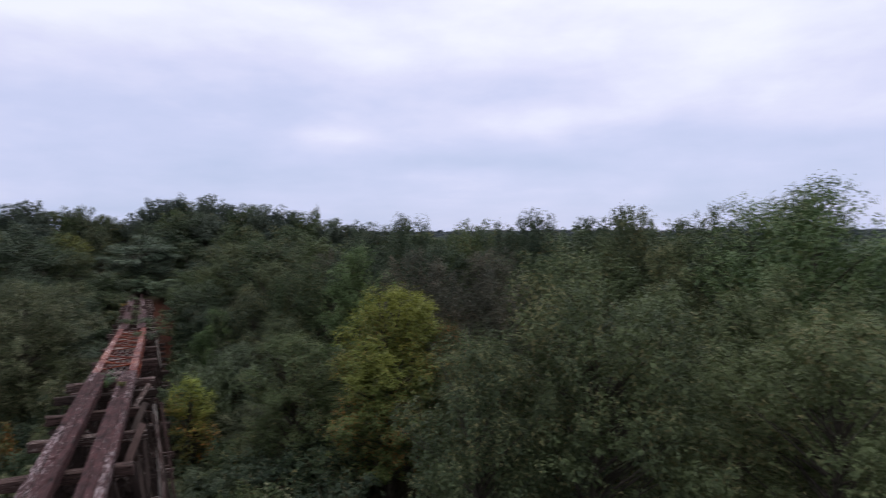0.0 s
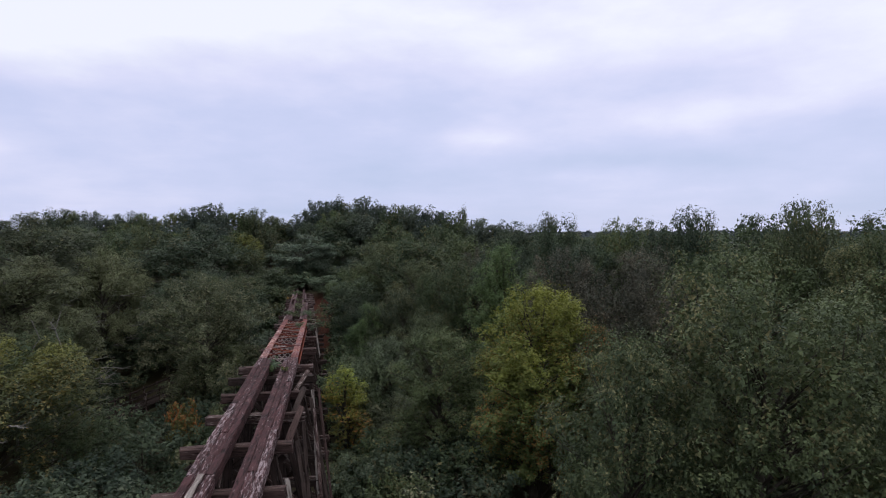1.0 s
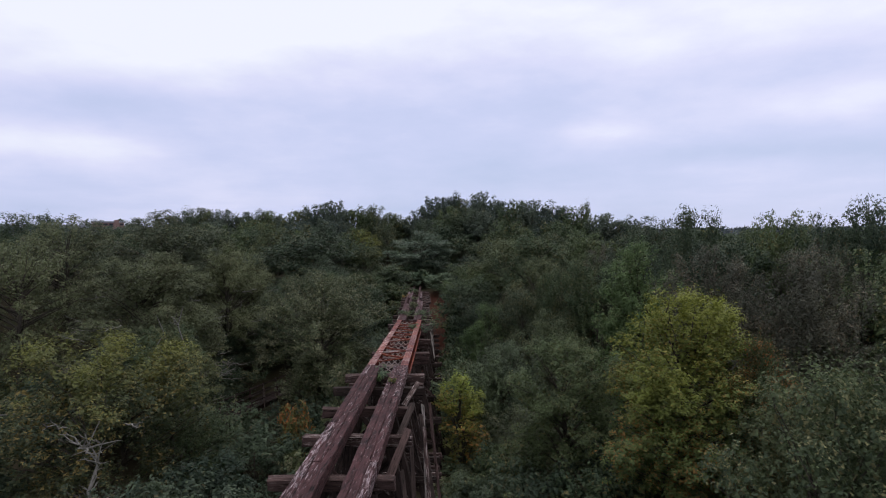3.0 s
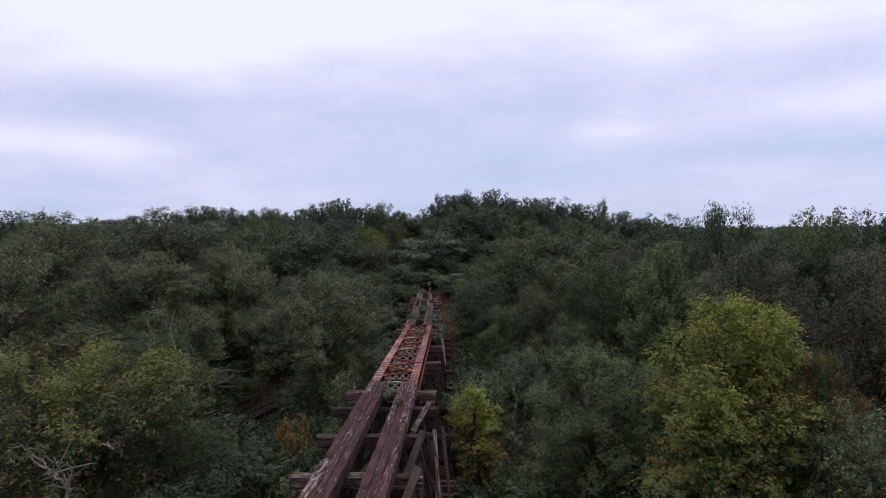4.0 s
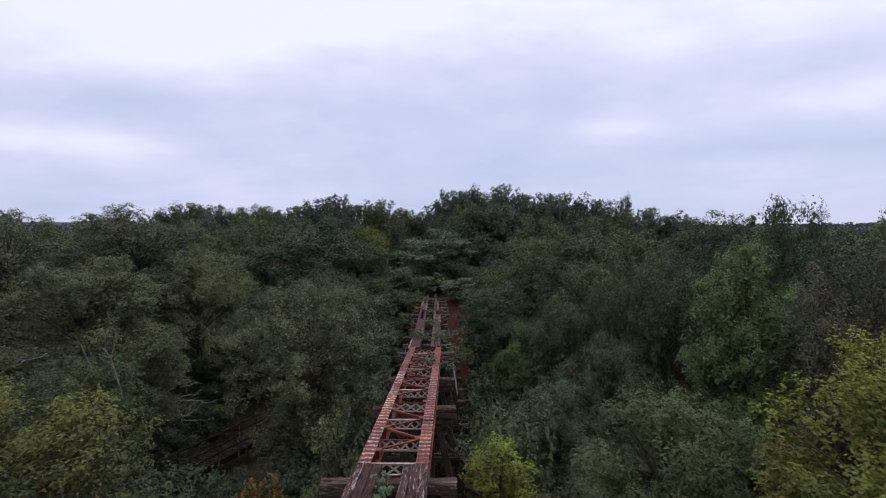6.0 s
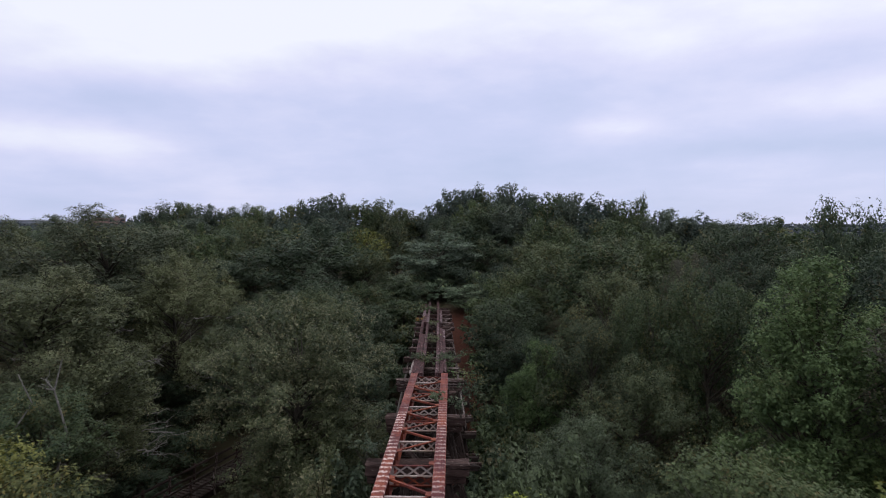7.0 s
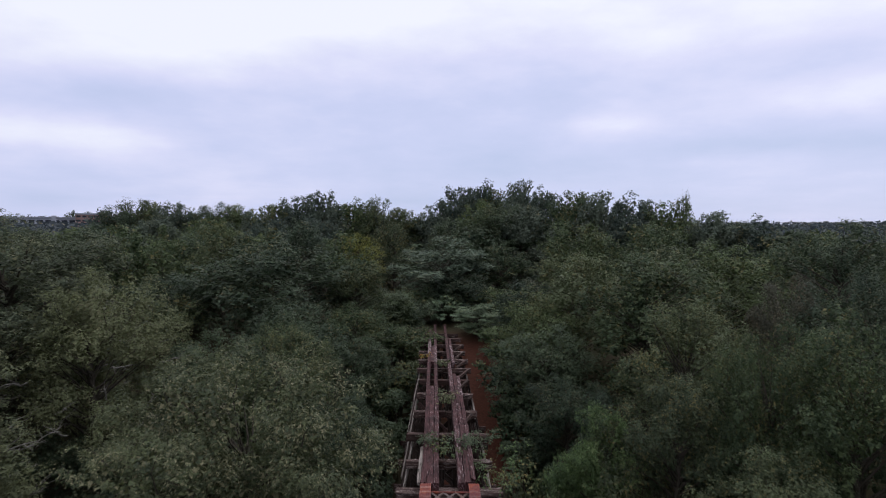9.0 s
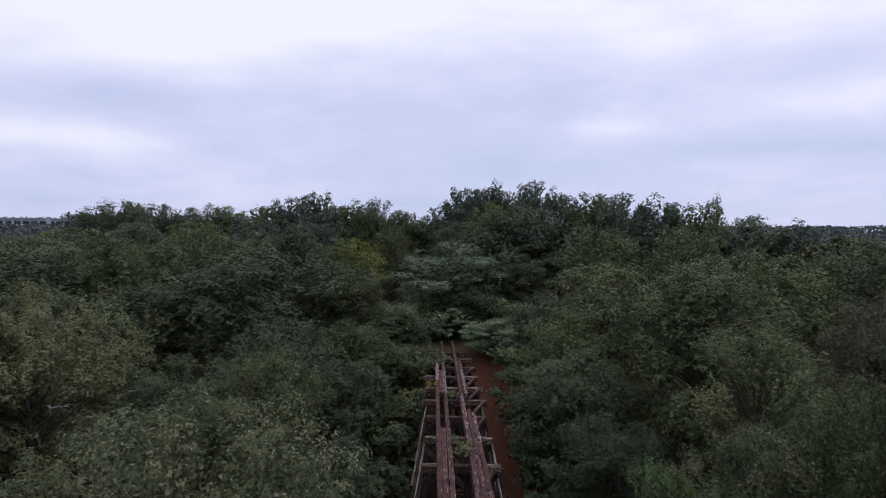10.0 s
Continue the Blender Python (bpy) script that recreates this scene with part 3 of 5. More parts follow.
def girder(side):
    x = 0.76 * side
    bm = bmesh.new()
    box_into(bm, x - 0.010, x + 0.010, 0.28, SPAN - 0.30, -0.775, -0.030)
    g = part("girder", bm, rust_steel, bridge, "rust-red riveted plate girder with worn pale bands", span_pose)
    for name, mat, box in (("top_flange", rust_flange, (x - 0.17, x + 0.17, 0, SPAN, -0.030, -0.006)), ("bottom_flange", rust_steel, (x - 0.16, x + 0.16, 0.30, SPAN - 0.32, -0.80, -0.775)),
                           ("flange_angle", rust_steel, (x + 0.0105, x + 0.035, 0.015, SPAN - 0.015, -0.15, -0.031)), ("flange_angle", rust_steel, (x - 0.035, x - 0.0105, 0.015, SPAN - 0.015, -0.15, -0.031)),
                           ("flange_angle", rust_steel, (x + 0.0105, x + 0.035, 0.30, SPAN - 0.32, -0.774, -0.66)), ("flange_angle", rust_steel, (x - 0.035, x - 0.0105, 0.30, SPAN - 0.32, -0.774, -0.66))):
        bm = bmesh.new()
        box_into(bm, *box)
        part(name, bm, mat, g)
    cover = bmesh.new()
    box_into(cover, x - 0.15, x + 0.15, 4.2, 16.4, -0.004, 0.014)
    part("cover_plate", cover, rust_flange, g)
    for k in range(0, 21):
        y = 0.36 + k * 0.98
        st = bmesh.new()
        for s in (-1, 1):
            box_into(st, x + s * 0.075 - 0.06, x + s * 0.075 + 0.06, y - 0.006, y + 0.006, -0.66, -0.152)
            box_into(st, x + s * 0.02 - 0.008, x + s * 0.02 + 0.008, y, y + 0.07, -0.66, -0.152)
        part("web_stiffener", st, rust_steel, g)
    verts, faces = [], []
    for k in range(int(SPAN / 0.13)):
        for dx in (-0.115, -0.055, 0.055, 0.115):
            cx, cy, z = x + dx, 0.08 + k * 0.13, (0.014 if 4.2 < 0.08 + k * 0.13 < 16.4 else -0.006)
            b0 = len(verts)
            for a in range(6):
                verts.append((cx + 0.017 * math.cos(a * 1.047), cy + 0.017 * math.sin(a * 1.047), z - 0.002))
            verts.append((cx, cy, z + 0.014))
            faces += [(b0 + a, b0 + (a + 1) % 6, b0 + 6, b0 + 6) for a in range(6)]
    rv = bmesh.new()
    vs = [rv.verts.new(v) for v in verts]
    for f in faces:
        rv.faces.new([vs[i] for i in f[:3]])
    tagged(part("rivets", rv, rust_flange, g), kind="stuff")


girder(-1)
girder(1)


def bar_bm(p, q, w, t):
    """A flat or angle bar from p to q, w deep, t thick, with an outstanding leg."""
    bm = bmesh.new()
    d = (Vector(q) - Vector(p)).length
    box_into(bm, -w / 2, w / 2, 0, d, -t, 0)
    box_into(bm, -w / 2, -w / 2 + t, 0.001, d - 0.001, -w * 0.9, -t - 0.0005)
    return bm


def steel_bar(name, p, q, w, t, mat, parent, m):
    return part(name, bar_bm(p, q, w, t), mat, parent, "", m @ along(p, q))


FR = [0.36] + [2.45 + 2.33 * i for i in range(8)] + [20.15]
for i, y in enumerate(FR):
    mat = rust_dull
    f = part("cross_frame", bar_bm((-0.74, y, 0), (0.74, y, 0), 0.085, 0.012), rust_steel if i % 2 else mat, bridge, "rusted lattice cross frame between the girders", span_pose @ along((-0.745, y, -0.12), (0.745, y, -0.12)))
    inv = f.matrix_basis.inverted() @ span_pose
    steel_bar("frame_angle", (-0.745, y, -0.42), (0.745, y, -0.42), 0.07, 0.012, mat, f, inv)
    deep = i in (0, 3, 6, 9)
    if deep:
        steel_bar("frame_angle", (-0.745, y, -0.69), (0.745, y, -0.69), 0.085, 0.012, rust_steel, f, inv)
    for s in (-1, 1):
        bm = bmesh.new()
        box_into(bm, s * 0.66 - 0.075, s * 0.66 + 0.075, y + 0.014, y + 0.024, -0.70 if deep else -0.43, -0.13)
        part("end_plate", bm, mat, f, "", inv)
    n = 3 if deep else 4
    for tier, (za, zb) in enumerate(((-0.135, -0.42), (-0.435, -0.685))[:2 if deep else 1]):
        for k in range(n):
            xa, xb = -0.58 + 1.16 * k / n, -0.58 + 1.16 * (k + 1) / n
            for j, (p, q) in enumerate((((xa, za), (xb, zb)), ((xa, zb), (xb, za)))):
                bm = bmesh.new()
                L = math.hypot(q[0] - p[0], q[1] - p[1])
                a = math.atan2(q[1] - p[1], q[0] - p[0])
                box_into(bm, 0, L, -0.004, 0.004, -0.026, 0.026)
                part("lattice_bar", bm, rust_steel if tier else mat, f, "", inv @ pose(p[0], y - 0.012 + 0.011 * j, p[1], 0, -math.degrees(a), 0))
# top laterals: a single zigzag between gusset plates on alternate flanges, one pair gone
ZIG = [(1 if k % 2 else -1, 1.285 + 1.165 * k) for k in range(16)]
for k, (s, y) in enumerate(ZIG):
    bm = bmesh.new()
    v = [bm.verts.new(p) for p in ((s * 0.60, y - 0.17, -0.05), (s * 0.44, y - 0.11, -0.05), (s * 0.44, y + 0.11, -0.05), (s * 0.60, y + 0.17, -0.05))]
    fc = bm.faces.new(v)
    ext = bmesh.ops.extrude_face_region(bm, geom=[fc])
    bmesh.ops.translate(bm, vec=(0, 0, 0.010), verts=[e for e in ext["geom"] if isinstance(e, bmesh.types.BMVert)])
    bmesh.ops.recalc_face_normals(bm, faces=bm.faces)
    part("gusset_plate", bm, rust_bright, bridge, "orange rusted gusset plate", span_pose)
    if k < 15 and k not in (4, 5):
        s2, y2 = ZIG[k + 1]
        steel_bar("lateral_brace", (s * 0.60, y + 0.04, -0.062), (s2 * 0.60, y2 - 0.04, -0.062), 0.07, 0.012, rust_bright if k % 3 else rust_steel, bridge, span_pose)


# ---- trees ----
def leaf_array(centres, radii, flat, count, size, rnd, up=0.45, hang=0.0, tufts=22, inner=0.16, heart=None, full=0.0):
    """A crown's leaves: clumps carry tufts, tufts carry leaves that face out and up. Returns the corners of count triangles."""
    n = len(centres)
    td = rnd.normal(size=(n * tufts, 3))
    td[:, 2] = np.where(td[:, 2] < -0.3 - 0.6 * full, -0.6 * td[:, 2], td[:, 2])
    td /= np.linalg.norm(td, axis=1, keepdims=True)
    own = np.repeat(np.arange(n), tufts)
    tr = radii[own] * rnd.uniform(0.14, 0.40, n * tufts)
    tc = centres[own] + td * (radii[own] * rnd.uniform(0.62 - 0.12 * full, 1.06 - 0.2 * full, n * tufts))[:, None] * np.array((1, 1, flat))
    w = tr ** 2
    pick = rnd.choice(n * tufts, count, p=w / w.sum())
    d = rnd.normal(size=(count, 3))
    d[:, 2] = np.where(d[:, 2] < -0.2, d[:, 2] * rnd.uniform(-0.7, 0.8, count), d[:, 2])
    d /= np.linalg.norm(d, axis=1, keepdims=True)
    rr = tr[pick] * (1.05 - 0.6 * rnd.random(count) ** 1.6 + 0.25 * (1 - full) * (rnd.random(count) < 0.05))
    pos = tc[pick] + d * rr[:, None] * np.array((1.0, 1.0, min(1.15, flat + 0.2)))
    pos[:, 2] -= hang * rnd.random(count) ** 2
    nrm = d * 0.55 + td[pick] * 0.55 + rnd.normal(size=(count, 3)) * 0.16
    nrm[:, 2] += up
    nrm /= np.linalg.norm(nrm, axis=1, keepdims=True)
    t = np.cross(nrm, rnd.normal(size=(count, 3)))
    t /= np.linalg.norm(t, axis=1, keepdims=True) + 1e-9
    t[:, 2] -= hang * 1.2
    t /= np.linalg.norm(t, axis=1, keepdims=True) + 1e-9
    b = np.cross(nrm, t)
    # shaded inner sprays are larger and sit deep in the clumps
    deep = rnd.random(count) < inner
    own2 = own[pick]
    core = centres[own2] + d * (radii[own2] * rnd.uniform(0.1, 0.55, count))[:, None] * np.array((1, 1, flat))
    if heart is not None:
        core += (np.array(heart) - core) * rnd.uniform(0.02, 0.40, (count, 1))
    pos = np.where(deep[:, None], core, pos)
    L = (size * rnd.uniform(0.6, 1.4, count) * np.where(deep, 1.7, 1.0))[:, None]
    W = L * np.where(deep, 0.42, 0.26 if hang else 0.36)[:, None]
    v = np.empty((count, 3, 3))
    v[:, 0] = pos - t * L * 0.45 + b * W
    v[:, 1] = pos - t * L * 0.45 - b * W
    v[:, 2] = pos + t * L * 0.65
    return v


def tube(verts, faces, pts, radii, sides=6):
    base = len(verts)
    for i, p in enumerate(pts):
        p = Vector(p)
        d = (Vector(pts[min(i + 1, len(pts) - 1)]) - Vector(pts[max(i - 1, 0)])).normalized()
        a = d.cross(Vector((0.3, 1, 0.1))).normalized()
        b = d.cross(a)
        for k in range(sides):
            q = p + (a * math.cos(2 * math.pi * k / sides) + b * math.sin(2 * math.pi * k / sides)) * radii[i]
            verts.append(tuple(q))
    for i in range(len(pts) - 1):
        for k in range(sides):
            faces.append((base + i * sides + k, base + i * sides + (k + 1) % sides, base + (i + 1) * sides + (k + 1) % sides, base + (i + 1) * sides + k))


def crooked(p, q, n, amp, r):
    p, q = Vector(p), Vector(q)
    out = [p]
    for i in range(1, n):
        out.append(p.lerp(q, i / n) + Vector((r.uniform(-amp, amp), r.uniform(-amp, amp), r.uniform(-amp, amp) * 0.5)))
    return out + [q]


# form: crown radius, total height, crown base, lobes, lobe size, clumps a lobe, flatness, leaves, leaf size, droop, bare twigs
FORMS = {
    "oak": (4.4, 13.0, 2.2, 32, 0.36, 15, 0.86, 22000, 0.130, 0.0, 6),
    "dense": (4.4, 12.0, 1.6, 34, 0.34, 16, 0.88, 44000, 0.094, 0.0, 10),
    "willow": (5.4, 12.5, 0.4, 44, 0.30, 16, 1.10, 125000, 0.086, 0.12, 30),
    "grand": (4.4, 12.0, 0.8, 46, 0.30, 16, 0.66, 80000, 0.086, 0.06, 30),
    "poplar": (3.6, 13.0, 1.6, 38, 0.32, 16, 1.05, 62000, 0.088, 0.0, 12),
    "airy": (4.6, 14.0, 2.2, 36, 0.31, 14, 0.82, 21000, 0.118, 0.0, 50),
    "tier": (5.0, 9.0, 1.0, 40, 0.27, 16, 0.46, 25000, 0.140, 0.06, 12),
    "dense_low": (4.4, 8.6, 0.4, 32, 0.35, 16, 0.92, 36000, 0.096, 0.0, 8),
    "oak_low": (4.4, 8.6, 0.2, 28, 0.37, 15, 0.92, 17000, 0.138, 0.0, 6),
    "far_low": (4.4, 8.6, 0.2, 24, 0.38, 12, 0.92, 4400, 0.27, 0.0, 2),
    "dense_mid": (4.4, 12.0, 1.2, 34, 0.34, 16, 0.88, 22000, 0.136, 0.0, 8),
    "low_mid": (4.4, 8.6, 0.3, 32, 0.35, 16, 0.92, 19000, 0.136, 0.0, 8),
    "bush": (2.8, 4.6, 0.1, 20, 0.38, 12, 0.95, 4200, 0.150, 0.0, 8),
    "far": (4.4, 13.0, 1.4, 26, 0.38, 12, 0.90, 4400, 0.27, 0.0, 2),
    "block": (4.4, 11.0, 0.4, 12, 0.42, 8, 0.95, 330, 0.78, 0.0, 0),
    "shrub": (1.6, 3.4, 0.1, 12, 0.40, 9, 0.9, 2000, 0.140, 0.0, 4),
    "sapling": (1.5, 6.0, 1.0, 24, 0.30, 9, 1.0, 8500, 0.068, 0.0, 24),
    "rim_near": (4.4, 13.0, 1.0, 40, 0.34, 14, 0.92, 28000, 0.128, 0.0, 0),
    "rim": (4.4, 13.0, 1.0, 44, 0.36, 13, 0.92, 11500, 0.215, 0.0, 0),
}
FORM_CACHE = {}
TRIS = {}


def form(kind, variant):
    if (kind, variant) in FORM_CACHE:
        return FORM_CACHE[kind, variant]
    R, H, base, nl, ls, per, flat, count, size, hang, twigs = FORMS[kind]
    seed = 17 * variant + 101 * list(FORMS).index(kind)
    rnd, r = np.random.default_rng(seed), random.Random(seed)
    cz, hz = (base + H) / 2, (H - base) / 2
    bulges = [(r.uniform(0, 6.28), r.uniform(0.14, 0.30)) for _ in range(4)]
    # boughs: rounded lobes over the crown's outline, dark hollows between them
    cen, rad, out = [], [], []
    tries = 0
    while len(cen) < nl and tries < 6000:
        tries += 1
        d = Vector((r.gauss(0, 1), r.gauss(0, 1), r.gauss(0.25, 1))).normalized()
        k = 1.0 if r.random() < 0.85 else r.uniform(0.35, 0.75)
        a = math.atan2(d.y, d.x)
        wob = 1.0 + sum(s * math.cos((i + 1) * a + ph) for i, (ph, s) in enumerate(bulges)) * 0.6
        rl = R * ls * r.uniform(0.65, 1.25)
        zz = cz + math.copysign(abs(d.z) ** {"rim": 0.7, "rim_near": 0.7, "airy": 0.8}.get(kind, 0.9), d.z) * k * (hz - rl * flat * 0.85) * r.uniform(0.88, 1.0)
        f = (zz - base) / (H - base)
        taper = {"poplar": 1.10 - 0.42 * f, "tier": 0.75 + 0.3 * f, "sapling": 1.0 - 0.4 * f}.get(kind, 1.0)
        p = Vector((d.x * k * (R - rl * 0.85) * wob * taper, d.y * k * (R - rl * 0.85) * wob * taper, zz))
        if all((p - q).length > 0.47 * (rl + rq) for q, rq in zip(cen, rad)) or tries > 4500:
            cen.append(p)
            rad.append(rl)
            out.append(d)
    top = max(p.z + q * flat for p, q in zip(cen, rad))
    for p in cen:
        p.z += (H - top) * max(0.0, (p.z - base) / (H - base))
    # clumps of leaves over the outer and upper side of each lobe
    lc, lr = np.repeat(np.array([tuple(p) for p in cen]), per, 0), np.repeat(np.array(rad), per)
    ld = rnd.normal(size=(len(lc), 3)) + 0.75 * np.repeat(np.array([tuple(d) for d in out]), per, 0) + np.array((0, 0, 0.45))
    ld /= np.linalg.norm(ld, axis=1, keepdims=True)
    centres = lc + ld * (lr * rnd.uniform(0.55, 0.92, len(lc)))[:, None] * np.array((1, 1, flat))
    radii = lr * rnd.uniform(0.26, 0.50, len(lc))
    spiky = {"poplar": 0.5, "dense": 0.25, "sapling": 0.5, "dense_low": 0.25}.get(kind, 0.0)
    tri = leaf_array(centres, radii, min(1.0, flat + 0.1), count, size, rnd, {"tier": 1.1, "poplar": 0.3, "rim": 0.1, "rim_near": 0.1, "far": 0.2, "airy": 0.25}.get(kind, 0.5), hang, 5 if kind in ("far", "block", "far_low", "shrub") else 8, 0.42 if kind in ("rim", "rim_near") else 0.28, (0, 0, cz), 0.8 if kind in ("rim", "far", "far_low") else 0.2)
    if spiky:
        # shoots stand up out of the upper boughs
        tri[:, :, 2] += (spiky * rnd.random(len(tri)) ** 6 * np.clip((tri[:, 0, 2] - base) / (H - base), 0, 1))[:, None]
    # the crown's top stands at the form's full height
    tri[:, :, 2] = base + (tri[:, :, 2] - base) * (H - base) / (np.quantile(tri[:, :, 2], 0.997) - base)
    crown = quick_mesh("crown", tri.reshape(-1, 3), np.arange(count * 3).reshape(-1, 3), 3)
    verts, faces = [], []
    tr = 0.020 * H + 0.02
    spine = crooked((0, 0, -0.4), (r.uniform(-0.3, 0.3), r.uniform(-0.3, 0.3), base + (H - base) * 0.72), 6, 0.12 * R / 4, r)
    tube(verts, faces, spine, [tr * (1.25 - 1.05 * i / 6) for i in range(7)], 8)
    limbs = list(zip(cen, rad))
    if kind not in ("far", "far_low", "rim", "shrub", "bush", "block"):
        limbs += [(Vector(p), q) for p, q in zip(centres[::10].tolist(), radii[::10].tolist())]
    for p, rc in limbs:
        k = max(0.12, min(0.95, (p.z - 1.2 - 0.25 * R * r.random()) / (spine[-1].z + 0.4)))
        i = min(5, int(k * 6))
        start = spine[i].lerp(spine[i + 1], k * 6 - i)
        tube(verts, faces, crooked(start, p, 3, 0.10 * rc + 0.05, r), [tr * q for q in (0.26, 0.17, 0.10, 0.04)], 3)
    for _ in range(twigs):
        p, rc = r.choice(limbs)
        out = Vector((p.x, p.y, (p.z - cz) * 1.2 + 0.6 * R)).normalized()
        tip = p + out * rc * r.uniform(0.5, 0.9) + Vector((r.uniform(-.3, .3), r.uniform(-.3, .3), 0.2)) * rc
        tube(verts, faces, crooked(p, tip, 2, 0.12 * rc, r), [tr * q for q in (0.10, 0.07, 0.03)], 3)
    trunk = quick_mesh("trunk", verts, faces)
    TRIS[kind, variant] = tri if kind == "block" else None
    FORM_CACHE[kind, variant] = (trunk, crown, R, H)
    return FORM_CACHE[kind, variant]


CROWN_OF = {}
PLANTED = []
rt = random.Random(21)
NAMES = {"shrub": ("shrub", "shrub"), "bush": ("shrub", "shrub"), "sapling": ("sapling", "young tree")}


def plant(kind, leaf, x, y, top, radius, label, variant=None, group="", low=None):
    z = ground_z(x, y) if low is None else low
    if kind in ("dense", "oak", "far") and (top - z) / radius < 2.35:
        kind += "_low"
    if kind in ("dense", "dense_low") and y > 36:
        kind = {"dense": "dense_mid", "dense_low": "low_mid"}[kind]
    if kind == "shrub" and radius > 2.0:
        kind = "bush"
    trunk, crown, R, H = form(kind, rt.randrange(3) if variant is None else variant)
    key = (crown.name, leaf)
    if key not in CROWN_OF:
        me = crown.copy()
        me.materials.append(LEAF[leaf])
        CROWN_OF[key] = me
    s, sz = radius / R, (top - z) / H
    name, cat = NAMES.get(kind, ("tree", "tree"))
    ob = new(name)
    ob.matrix_basis = Matrix.LocRotScale((x, y, z), Euler((0, 0, rt.uniform(0, 6.28))), (s, s, sz))
    tagged(ob, label, cat, group)
    place("trunk", trunk, bark, ob)
    place("crown", CROWN_OF[key], None, ob)
    PLANTED.append((x, y, radius))
    return ob


